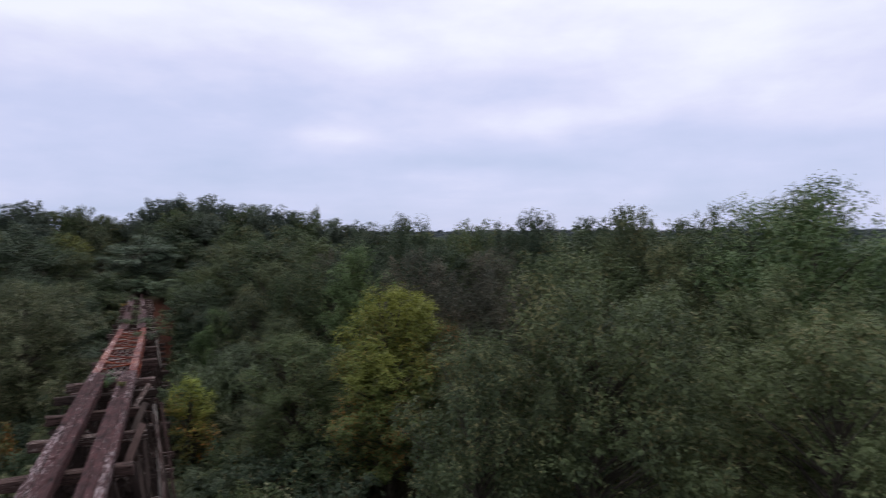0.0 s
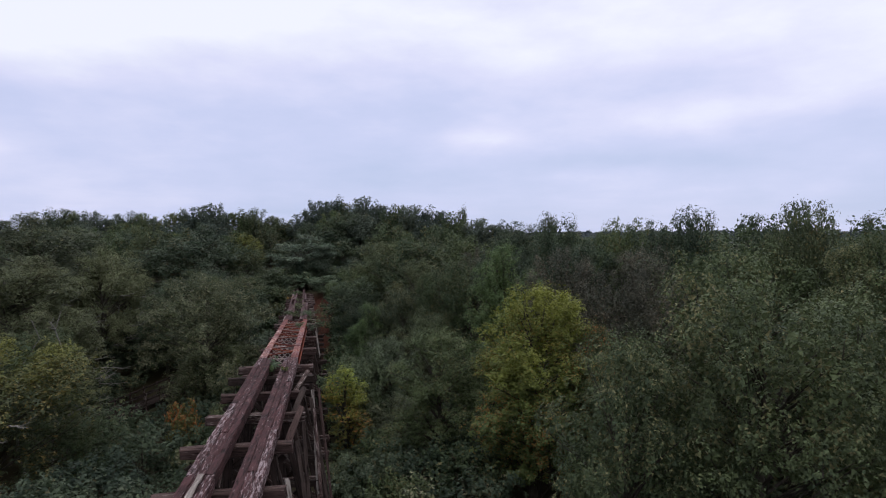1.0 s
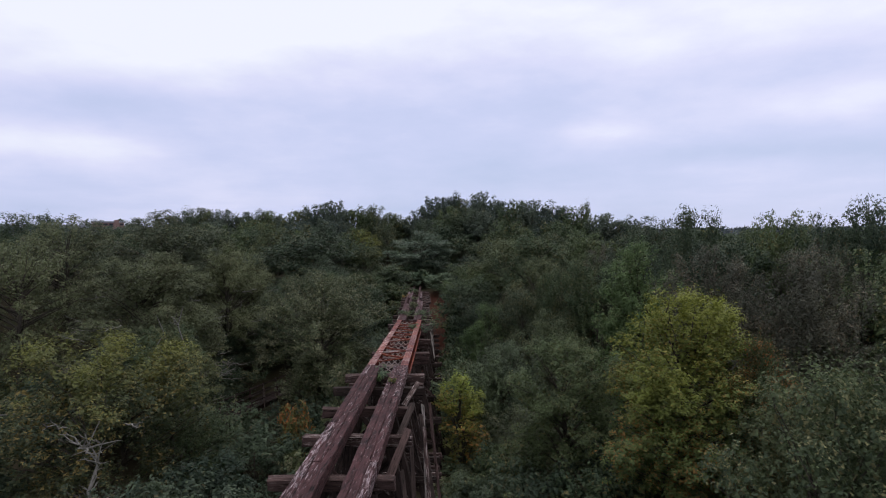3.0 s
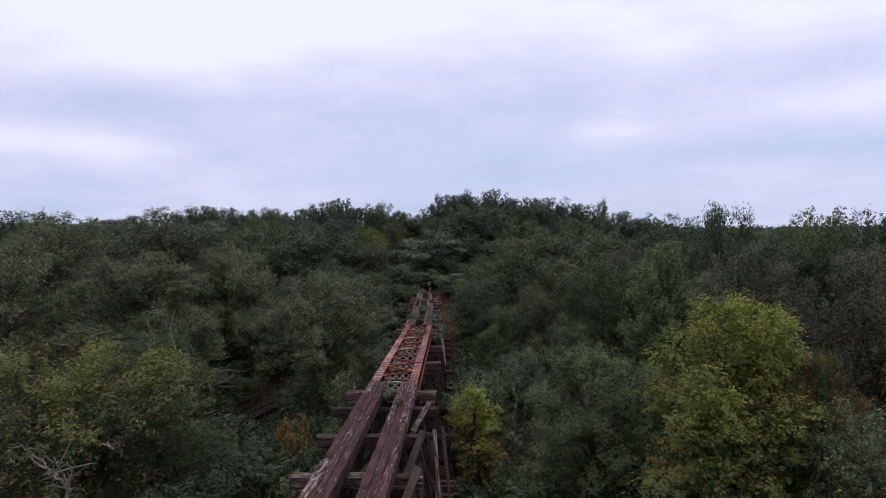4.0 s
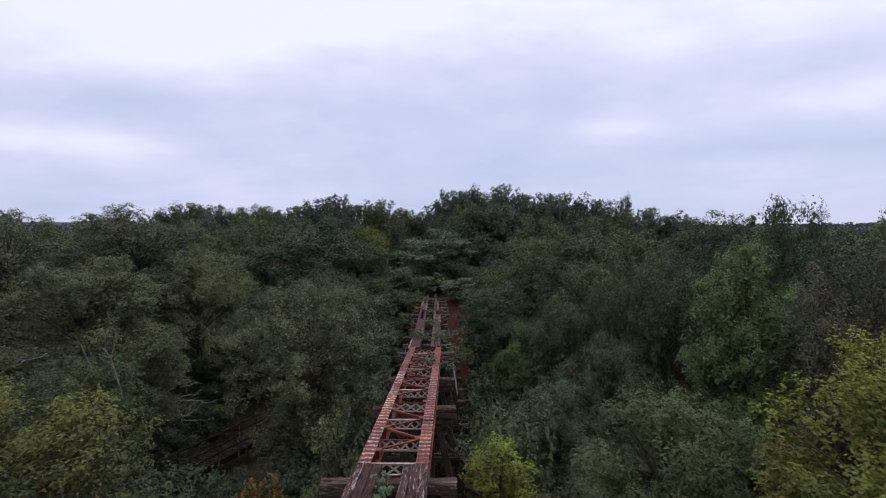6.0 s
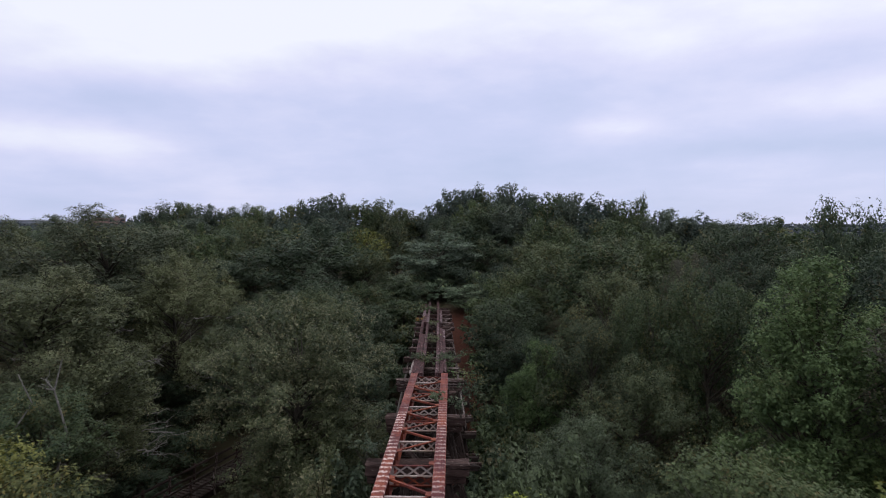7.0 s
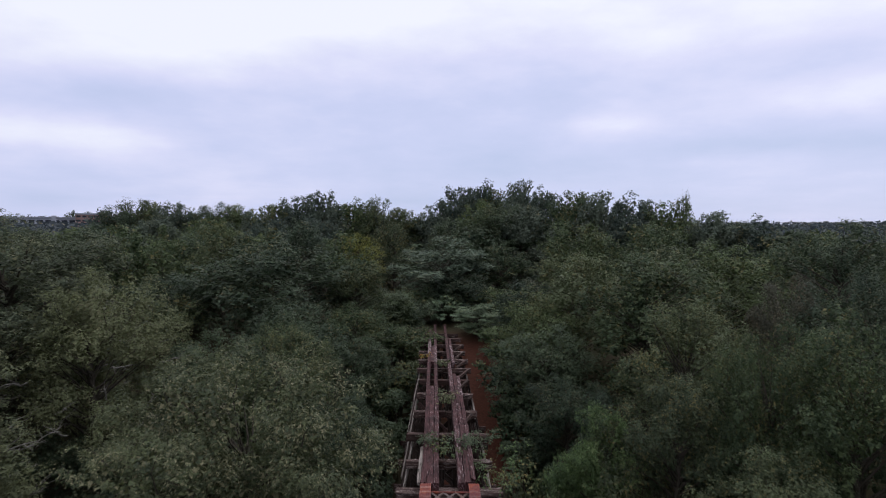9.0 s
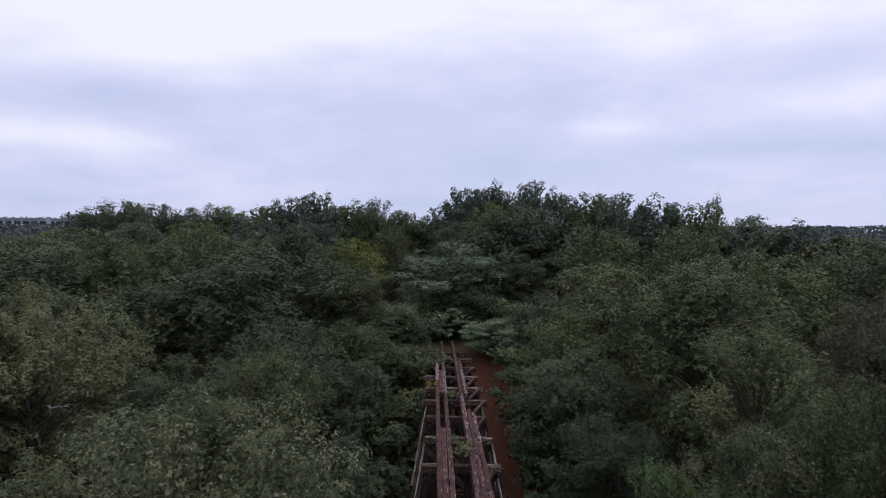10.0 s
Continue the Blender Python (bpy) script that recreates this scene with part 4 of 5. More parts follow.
L_WILLOW = "large grey-green willow crown with pale undersides, standing beside the trestle"
HERO = [
    # near and middle ground, right of the bridge
    ("poplar", "yellow", 13.5, 0.4, 13.2, 4.4, "tall poplar turning yellow with an orange flank"),
    ("poplar", "amber", 16.7, -0.6, 11.3, 2.0, "smaller poplar turning orange against a yellow one"),
    ("dense", "sage", 15.6, -14.5, 15.3, 4.1, "broad green tree with thin pale twigs"),
    ("dense", "sage", 11.6, -13.6, 12.9, 3.2, "olive-green tree among denser neighbours"),
    ("dense", "bright", 33.8, -9.5, 19.0, 6.4, "tall fresh-green tree rising over the woods"),
    ("dense", "olive", 20.5, -9.0, 13.6, 4.6, "broad olive-green tree in full leaf"),
    ("dense", "sage", 21.8, -19.0, 13.6, 4.4, "pale green tree among its neighbours"),
    ("dense", "sage", 26.5, -13.5, 14.6, 4.4, "broad green tree among its neighbours"),
    ("poplar", "sage", 30.5, -3.5, 15.9, 3.4, "small pale green tree among taller ones"),
    ("dense", "brown", 22.4, 5.0, 15.2, 3.7, "thin brown-green tree with bare twigs showing"),
    ("dense", "brown", 19.3, 10.4, 15.1, 3.5, "thin brown-green tree with bare twigs showing"),
    ("poplar", "bright", 16.0, 14.5, 15.4, 3.9, "fresh-green tree with a pointed crown"),
    ("dense", "green", 9.2, 6.6, 10.3, 3.9, "green tree with fine leaves beside the trestle"),
    ("dense", "olive", 17.5, -4.5, 10.6, 3.4, "low green tree under taller ones"),
    ("sapling", "gold", 3.7, 10.2, 7.4, 2.6, "slender small tree with golden yellow leaves"),
    ("shrub", "blue", 4.6, 14.5, 7.6, 2.6, "blue-green shrub mass beside the bents"),
    ("dense", "blue", 7.2, 17.0, 8.2, 3.0, "small blue-green tree beside the trestle"),
    ("poplar", "bright", 6.4, 27.8, 9.7, 2.3, "bright green young tree by the clay slope"),
    ("dense", "olive", 9.6, 27.0, 11.2, 3.0, "small olive-brown tree with bare twigs"),
    ("dense", "olive", 11.0, 22.0, 9.8, 3.2, "small olive-brown tree with bare twigs"),
    ("dense", "green", 15.8, 24.9, 14.3, 3.6, "green tree of many rounded clumps"),
    ("dense", "olive", 12.0, 32.6, 13.8, 3.9, "green tree leaning over the clay slope"),
    ("dense", "dark", 21.4, 33.0, 15.0, 3.9, "green tree of many rounded clumps"),
    ("dense", "green", 13.3, 26.8, 13.5, 2.7, "green tree of many rounded clumps"),
    ("dense", "sage", -7.6, 52.0, 14.8, 2.5, "yellow-olive tree at the bank's edge"),
    ("dense", "green", 12.2, 39.0, 16.0, 4.6, "green tree leaning over the clay slope"),
    ("dense", "olive", 9.4, 47.5, 15.5, 4.6, "green tree over the clay slope"),
    ("oak", "green", 20.6, 46.5, 16.6, 4.8, "green tree of the far bank"),
    ("oak", "olive", 15.4, 43.0, 16.2, 4.0, "olive-green tree of the far bank"),
    ("dense", "dark", 6.2, 33.5, 9.6, 2.8, "dark green tree overhanging the clay slope"),
    ("dense", "dark", 6.0, 38.5, 11.6, 3.2, "dark green tree overhanging the clay slope"),
    ("dense", "green", 5.9, 43.8, 12.8, 3.2, "green tree overhanging the clay slope"),
    ("dense", "dark", 6.4, 49.6, 13.4, 3.2, "dark green tree overhanging the clay slope"),
    ("dense", "dark", -6.2, 40.5, 10.4, 3.2, "dark green tree beside the far spans"),
    ("dense", "green", -6.6, 46.5, 11.8, 3.4, "green tree beside the far spans"),
    ("dense", "dark", -5.8, 33.0, 8.6, 2.8, "dark green tree beside the far spans"),
    ("dense", "dark", -10.8, 42.0, 12.6, 4.0, "dark green tree behind the willow"),
    ("shrub", "dark", 4.1, 34.0, 6.2, 1.9, "dark green shrub on the red clay bank"),
    ("shrub", "green", 4.0, 37.4, 7.2, 1.8, "green shrub on the red clay bank"),
    ("shrub", "dark", 3.8, 41.0, 8.4, 1.9, "dark green shrub on the red clay bank"),
    ("shrub", "green", 3.6, 45.0, 9.4, 2.0, "green shrub on the red clay bank"),
    ("shrub", "green", 3.7, 48.6, 10.2, 1.9, "green shrub on the red clay bank"),
    ("shrub", "dark", 3.5, 53.6, 11.0, 1.9, "dark green shrub at the bridge's end"),
    ("shrub", "dark", -3.4, 30.5, 5.2, 1.6, "dark green shrub beside the far spans"),
    ("shrub", "dark", -3.6, 36.0, 6.4, 1.7, "dark green shrub beside the far spans"),
    ("shrub", "green", -3.8, 41.5, 7.8, 1.7, "green shrub beside the far spans"),
    ("shrub", "dark", -4.2, 47.5, 9.4, 1.8, "dark green shrub beside the far spans"),
    ("shrub", "green", 3.5, 25.6, 6.2, 2.0, "green shrub beside the bents"),
    ("shrub", "olive", 3.4, 29.4, 5.8, 1.6, "olive-green shrub on the red clay bank"),
    ("shrub", "dark", 3.2, 20.6, 5.6, 1.9, "dark green shrub beside the bents"),
    ("shrub", "dark", -11.6, 14.0, 4.4, 2.8, "dark green low tree in the valley"),
    ("dense", "green", -12.8, 9.0, 5.4, 2.9, "green low tree in the valley"),
    ("shrub", "dark", -9.4, 3.4, 4.8, 2.8, "dark green undergrowth on the valley floor"),
    ("shrub", "dark", -11.4, -1.5, 4.8, 3.0, "dark green undergrowth on the valley floor"),
    ("shrub", "dark", -7.4, 14.6, 4.6, 2.4, "dark green undergrowth on the valley floor"),
    ("dense", "dark", -19.6, 15.0, 8.8, 3.4, "dark green low tree in the valley"),
    ("shrub", "dark", -18.0, 26.5, 4.6, 2.6, "dark green undergrowth by the footbridge"),
    ("dense", "dark", -15.6, 34.5, 7.6, 3.0, "dark green low tree by the footbridge"),
    ("dense", "dark", -19.6, 31.5, 6.8, 3.0, "dark green low tree by the footbridge"),
    ("shrub", "dark", -12.0, 35.5, 5.6, 2.4, "dark green undergrowth by the footbridge"),
    ("shrub", "olive", -15.9, 29.6, 3.6, 2.2, "olive-green undergrowth by the footbridge"),
    ("shrub", "dark", -16.6, 23.6, 3.2, 2.2, "dark green undergrowth by the footbridge"),
    ("shrub", "fern", -0.6, 57.0, 11.4, 1.8, "feathery pale green shrub at the bridge's end"),
    ("shrub", "green", 5.6, 57.0, 12.2, 2.8, "green shrub at the bridge's end"),
    ("dense", "dark", 1.2, 60.0, 13.4, 3.4, "dark green tree at the bridge's end"),
    ("shrub", "olive", 4.6, 24.0, 5.4, 2.4, "olive-green shrub beside the bents"),
    ("shrub", "green", 5.4, 29.2, 6.2, 2.2, "green shrub on the red clay bank"),
    ("sapling", "willow", 5.2, -14.0, 8.9, 1.9, "pale green young tree under the bridge's side"),
    ("sapling", "willow", 3.4, -14.8, 8.5, 1.3, "pale green young tree under the bridge's side"),
    ("shrub", "dark", 11.9, 3.4, 5.2, 2.8, "dark green undergrowth between taller trees"),
    ("shrub", "green", 9.6, 0.6, 5.0, 2.8, "green undergrowth between taller trees"),
    ("shrub", "dark", 12.6, 7.6, 5.6, 2.9, "dark green undergrowth between taller trees"),
    ("shrub", "dark", 6.6, 2.2, 4.6, 2.6, "dark green undergrowth between taller trees"),
    ("shrub", "dark", 9.4, -3.8, 5.0, 2.8, "dark green undergrowth between taller trees"),
    ("shrub", "olive", 16.2, 4.6, 6.0, 3.0, "olive-green undergrowth between taller trees"),
    ("dense", "green", 37.0, -7.0, 18.7, 5.0, "tall green tree rising over the woods"),
    # left of the bridge
    ("willow", "willow", -7.3, 22.5, 13.1, 5.4, L_WILLOW),
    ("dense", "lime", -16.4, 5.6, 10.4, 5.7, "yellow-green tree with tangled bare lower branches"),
    ("dense", "green", -17.2, 16.5, 9.4, 4.0, "green tree behind dead branches"),
    ("grand", "khaki", -22.6, 24.5, 14.4, 5.8, "broad brown-olive tree with pale bare limbs"),
    ("dense", "khaki", -19.0, 22.4, 10.8, 4.4, "lower brown-olive tree with pale bare limbs"),
    ("grand", "khaki", -25.6, 36.5, 18.2, 7.2, "tall brownish oak with an open top"),
    ("dense", "khaki", -18.6, 33.5, 15.0, 4.4, "brown-olive tree with an open crown"),
    ("oak", "dark", -13.4, 50.0, 16.3, 6.4, "dark dense oak behind the willow"),
    ("dense", "sage", -8.9, 34.6, 12.2, 3.0, "green tree with pale leaf tips behind the willow"),
    ("dense", "dark", -13.5, 36.0, 11.4, 3.6, "dark green tree behind the willow"),
    ("shrub", "amber", -6.5, 10.2, 5.6, 1.35, "small shrub turning orange below the trestle"),
    ("shrub", "blue", -9.0, -2.0, 5.2, 3.2, "blue-green undergrowth on the valley floor"),
    ("shrub", "dark", -8.6, 8.4, 4.6, 3.0, "dark green undergrowth on the valley floor"),
    ("shrub", "willow", -4.4, 5.2, 4.4, 1.8, "pale green undergrowth beside the bents"),
    ("sapling", "willow", -3.6, 12.0, 8.6, 1.7, "young willow leaning to the trestle"),
    ("shrub", "blue", -4.2, 16.6, 6.6, 2.0, "blue-green shrub mass beside the bents"),
    # at and beyond the bridge's far end
    ("tier", "fern", 2.6, 52.6, 11.1, 3.0, "feathery bright tree spreading over the bridge's end"),
    ("tier", "tiered", -0.6, 63.5, 16.6, 5.6, "layered blue-green tree in flat tiers"),
    ("dense", "blue", -4.8, 53.0, 12.3, 3.2, "layered blue-green tree by the bridge end"),
    ("tier", "green", 5.6, 66.0, 15.6, 3.6, "layered green tree on the bank"),
    ("oak", "lime", -9.2, 63.0, 16.8, 2.8, "narrow yellow-green tree on the bank"),
    ("oak", "olive", -6.0, 70.0, 18.0, 2.4, "narrow yellow-green tree on the bank"),
]


def bare_branches(tree, n, seed, tall):
    """Thin pale dead branches that twist out of a crown's side, each a part of its tree."""
    r = random.Random(seed)
    for _ in range(n):
        a, h = r.uniform(0, 6.28), r.uniform(0.30, 0.72)
        side = Vector((math.cos(a), math.sin(a), 0))
        wide = 4.4 * math.sqrt(max(0.1, 1 - (2 * h - 1) ** 2))
        p = side * wide * 0.80 + Vector((0, 0, tall * h - 0.5))
        q = p + side * 0.30 * wide + Vector((r.uniform(-0.8, 0.8), r.uniform(-0.8, 0.8), r.uniform(-0.2, 0.9)))
        verts, faces = [], []
        spine = crooked(p, q, 6, 0.13, r)
        tube(verts, faces, spine, [0.044, 0.040, 0.036, 0.031, 0.025, 0.018, 0.008], 4)
        for k in (2, 3, 4, 5):
            tip = spine[k] + (q - p) * r.uniform(0.15, 0.35) + Vector((r.uniform(-0.5, 0.5), r.uniform(-0.5, 0.5), r.uniform(-0.3, 0.4)))
            tube(verts, faces, crooked(spine[k], tip, 3, 0.09, r), [0.019, 0.015, 0.011, 0.005], 3)
        place("bare_branch", quick_mesh("bare_branch", verts, faces), bark_pale, tree, "pale twisted dead branch")


for i, h in enumerate(HERO):
    planted = plant(*h, variant=i % 3)
    if h[1] == "khaki" or h[3:5] == (5.6, 10.4):
        squat = (h[4] - ground_z(h[2], h[3])) / h[5] < 2.35 and h[0] == "dense"
        bare_branches(planted, 14 if h[1] == "lime" else 26, 300 + i, 8.6 if squat else 12.0)
SKY_LINE = [
    ("oak", "dark", 6.0, 74.0, 20.4, 4.2), ("airy", "olive", -9.6, 84.0, 21.5, 3.4), ("airy", "dark", -30.5, 83.0, 20.6, 3.6), ("oak", "green", 12.5, 60.0, 18.2, 4.6), ("oak", "green", 18.5, 57.0, 18.0, 4.4), ("sapling", "olive", 24.0, 65.0, 21.2, 1.5),
    ("airy", "dark", -42.0, 83.0, 21.0, 4.2), ("oak", "dark", -47.0, 66.0, 17.4, 5.0), ("far", "lime", 52.0, 88.0, 17.5, 3.6), ("far", "lime", 50.0, 69.0, 16.4, 3.4), ("oak", "dark", -34.0, 62.0, 17.2, 5.4), ("oak", "dark", -24.0, 64.0, 17.4, 5.2),
    ("oak", "dark", -31.0, 48.0, 15.0, 5.0), ("oak", "dark", -22.0, 52.0, 13.6, 4.6), ("airy", "khaki", -36.0, 36.0, 17.8, 5.0), ("oak", "dark", -42.0, 44.0, 18.2, 5.0), ("oak", "dark", -50.0, 50.0, 18.6, 5.4),
    ("airy", "khaki", -33.0, 24.0, 15.6, 5.2), ("oak", "green", -41.0, 28.0, 16.4, 5.2), ("oak", "dark", -48.0, 33.0, 17.2, 5.2),
    ("rim_near", "dark", 25.4, 28.4, 18.4, 3.4), ("rim_near", "green", 29.5, 21.0, 17.7, 3.6), ("oak", "dark", 24.0, 20.0, 15.6, 4.0), ("rim_near", "dark", 31.2, 13.4, 18.3, 3.2), ("rim_near", "dark", 34.5, 8.0, 18.2, 4.0), ("rim_near", "olive", 32.5, 2.5, 18.2, 3.0),
    ("oak", "green", 36.5, 0.5, 18.2, 3.0), ("oak", "green", 27.0, 8.0, 15.0, 4.2), ("oak", "green", 27.0, 1.0, 15.0, 4.0), ("oak", "dark", 25.6, 42.0, 18.0, 4.0), ("oak", "dark", 29.0, 15.5, 17.3, 3.2), ("oak", "dark", 33.0, 17.0, 16.8, 4.0), ("oak", "green", 30.0, 5.0, 16.6, 4.0), ("oak", "dark", 37.5, -3.0, 17.4, 4.4), ("oak", "dark", 38.0, 12.0, 17.0, 4.4), ("oak", "dark", 35.0, 24.0, 16.8, 4.2), ("oak", "dark", 33.0, 34.0, 16.4, 4.6),
    ("oak", "green", 29.5, 52.0, 16.4, 4.8), ("airy", "brown", 18.6, 35.0, 14.9, 2.3), ("oak", "dark", -16.0, 66.0, 18.2, 4.6), ("oak", "dark", 0.6, 74.0, 18.6, 3.6),
]
for i, (k, c, x, y, top, r) in enumerate(SKY_LINE):
    what = {"lime": "yellow-green tree", "dark": "dark green oak", "green": "green broadleaf tree", "olive": "olive-green tree", "brown": "brown-green thinning tree", "khaki": "olive-brown thinning tree"}[c]
    plant(k, c, x, y, top, r, what + (" with an open twiggy top" if k == "airy" else " with a dense rounded crown"), i % 3)
# the tree line along the crest of the far bank: x, y, top
CREST = [(-60, 80, 16.8), (-54, 80, 16.9), (-49, 82, 17.2), (-44.6, 84, 19.8), (-40.7, 85, 20.8), (-36.9, 84, 20.6), (-33.5, 84, 19.8), (-29.3, 85, 20.4), (-26.4, 84, 19.5), (-23.0, 83, 20.9), (-19.6, 82, 21.5),
         (-16.2, 82, 22.0), (-13.4, 84, 21.1), (-10.0, 86, 20.8), (-6.2, 86, 20.1), (-3.4, 86, 19.3), (-0.9, 85, 20.3), (1.1, 84, 22.9), (3.9, 85, 23.7), (6.9, 85, 22.8), (9.6, 82, 23.6), (12.4, 79, 22.6),
         (14.8, 75, 21.9), (17.2, 72, 21.6), (19.9, 68, 21.1), (22.4, 66, 20.4), (26.2, 63, 19.2), (28.9, 62, 18.7), (4.8, 78, 20.8), (8.4, 74, 20.2), (-15.0, 74, 18.8), (-21.0, 74, 18.6), (-28.0, 75, 18.4), (-36.0, 76, 18.6)]
for i, (x, y, top) in enumerate(CREST):
    c = ("dark", "dark", "green", "dark", "olive")[i % 5] if x < 0 else ("dark", "green", "dark")[i % 3]
    # dark oaks here take the copy with haze in its leaf colour
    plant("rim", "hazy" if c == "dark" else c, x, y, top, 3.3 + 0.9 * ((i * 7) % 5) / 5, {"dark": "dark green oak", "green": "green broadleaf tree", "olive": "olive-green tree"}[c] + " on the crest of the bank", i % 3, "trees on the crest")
# the woods that fill the valley and its banks
rest = []
gy = -72.0
while gy < 140:
    gx = -104.0
    while gx < 104:
        x, y = gx + rt.uniform(-2.2, 2.2), gy + rt.uniform(-2.2, 2.2)
        gx += 5.6
        off = x - deck_x(min(y, 52))
        if (y < 30 and abs(off) < 4.6) or (30 <= y < 57 and -4.6 < off < 6.6) or (y < -10 and abs(off) < 6) or (-16 < x < -8.5 and 11 < y < 31):
            continue
        rad = rt.uniform(2.7, 3.9)
        if any((x - a) ** 2 + (y - b) ** 2 < (0.58 * (rad + q)) ** 2 for a, b, q in PLANTED):
            continue
        g = ground_z(x, y)
        if y > 55:
            top = g + (rt.uniform(7.2, 9.4) if y < 74 else rt.uniform(4.6, 6.4))
        elif abs(x) > 34:
            top = min(g + rt.uniform(7, 10.5), 16.6)
        else:
            top = g + rt.uniform(4.0, 6.6)
        leaf = rt.choices(["dark", "green", "olive", "khaki", "willow", "lime"], [5, 6, 3, 1.0, 0.8, 0.35])[0]
        seen = -46 < y < 74 and -42 < x < 38 and (y > -10 or abs(x) < 30)
        what = {"dark": "dark green", "green": "green", "olive": "olive-green", "khaki": "olive-brown", "willow": "grey-green", "lime": "yellow-green"}[leaf]
        if seen:
            plant("oak" if -8 < y < 38 and abs(x) < 20 else "far", leaf, x, y, top, rad, what + " broadleaf tree in the woods", None, "woods of the valley")
        else:
            rest.append((x, y, g, top, rad))
            PLANTED.append((x, y, rad))
    gy += 5.6


def joined_woods():
    """All the trees past the near woods, joined."""
    out = []
    for x, y, g, top, rad in rest:
        k = rt.randrange(3)
        form("block", k)
        v = TRIS["block", k].reshape(-1, 3)
        a = rt.uniform(0, 6.28)
        c, q = math.cos(a) * rad * 1.15 / 4.4, math.sin(a) * rad * 1.15 / 4.4
        out.append(np.stack((x + v[:, 0] * c - v[:, 1] * q, y + v[:, 0] * q + v[:, 1] * c, g + v[:, 2] * (top - g) / 11.0), 1))
    verts = np.concatenate(out)
    ob = place("woods", quick_mesh("woods", verts, np.arange(len(verts)).reshape(-1, 3), 3), LEAF["dark"], None)
    tagged(ob, "dark green broadleaf woods reaching away on all sides", "woods", kind="stuff")


joined_woods()


def distant_woods():
    """Wooded low country out to the horizon: a rough canopy of large leaf masses."""
    r = np.random.default_rng(5)
    out = []
    for _ in range(2000):
        a = r.uniform(-1.15, 1.15)
        d = 130 * (16 ** r.random())
        x, y = d * math.sin(a), 10 + d * math.cos(a)
        g = ground_z(x, y)
        s = 3.5 + d * 0.012
        c = np.array((x, y, g + 3.0))
        n = 72
        dv = r.normal(size=(n, 3))
        dv[:, 2] = np.abs(dv[:, 2])
        dv /= np.linalg.norm(dv, axis=1, keepdims=True)
        p = c + dv * np.array((s * 1.6, s * 1.6, 4.6 + 0.003 * d)) * r.uniform(0.8, 1.03, (n, 1))
        e = r.normal(size=(n, 3, 3)) * (0.25 + d * 0.0016) * np.array((1.0, 1.0, 0.7))
        out.append(p[:, None, :] + e)
    verts = np.concatenate(out).reshape(-1, 3)
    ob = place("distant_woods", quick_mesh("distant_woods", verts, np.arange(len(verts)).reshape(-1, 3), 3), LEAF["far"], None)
    tagged(ob, "wooded low hills along the horizon, tinted blue for haze", "woods", kind="stuff")


distant_woods()

# undergrowth along the foot of the bents
ru = random.Random(33)
for i in range(84):
    y = -30 + 62 * i / 84 + ru.uniform(-1, 1)
    side = -1 if i % 2 else 1
    x = deck_x(y) + side * ru.uniform(2.6, 6.2)
    if y > 28 and side > 0:
        continue
    leaf = ru.choice(["green", "blue", "dark", "green", "willow", "olive"])
    word = {"green": "green", "blue": "blue-green", "dark": "dark green", "willow": "grey-green", "olive": "olive-green"}[leaf]
    plant("shrub", leaf, x, y, ground_z(x, y) + ru.uniform(2.2, 4.6), ru.uniform(1.4, 2.4), word + " undergrowth at the foot of the trestle", i % 3, "undergrowth by the bents")
for i in range(40):
    y = ru.uniform(29, 60)
    side = ru.choice((-1, -1, 1))
    x = deck_x(min(y, 52)) + (ru.uniform(-6.5, -2.6) if side < 0 else ru.uniform(5.4, 8.0))
    if y > 53:
        x = ru.uniform(-6, 8)
    leaf = ru.choice(["green", "blue", "dark", "green", "dark", "olive"])
    word = {"green": "green", "blue": "blue-green", "dark": "dark green", "olive": "olive-green"}[leaf]
    plant("shrub", leaf, x, y, ground_z(x, y) + ru.uniform(1.8, 3.8), ru.uniform(1.4, 2.4), word + " shrub on the red clay bank", i % 3, "shrubs on the bank")


def dead_tree(x, y, z0, z1, lean, seed, n, name_label):
    """A bare, pale, crooked snag."""
    r = random.Random(seed)
    verts, faces = [], []
    top = Vector((lean, 0.2, z1 - z0))
    main = crooked((0, 0, 0), top, 7, 0.52, r)
    tube(verts, faces, main, [0.11 - 0.012 * i for i in range(8)], 6)
    for _ in range(n):
        i = r.randrange(2, 7)
        p = main[i]
        q = p + Vector((r.uniform(-1, 1), r.uniform(-0.6, 0.6), r.uniform(0.0, 0.9))) * r.uniform(0.8, 2.0)
        mid = crooked(p, q, 4, 0.13, r)
        tube(verts, faces, mid, [0.05, 0.042, 0.033, 0.024, 0.012], 5)
        for _ in range(3):
            j = r.randrange(1, 4)
            e = mid[j] + Vector((r.uniform(-1, 1), r.uniform(-0.5, 0.5), r.uniform(-0.3, 0.7))) * r.uniform(0.3, 0.9)
            tube(verts, faces, crooked(mid[j], e, 2, 0.06, r), [0.022, 0.016, 0.008], 4)
    ob = place("dead_tree", quick_mesh("dead_tree", verts, faces), bark_pale, None, "", pose(x, y, z0))
    tagged(ob, name_label, "dead tree")


dead_tree(-16.2, 15.4, ground_z(-16.2, 15.4), 10.9, 0.5, 3, 9, "pale bare snag with crooked limbs")
dead_tree(-17.9, 15.2, ground_z(-17.9, 15.2), 10.3, 0.4, 4, 2, "pale broken snag among green trees")


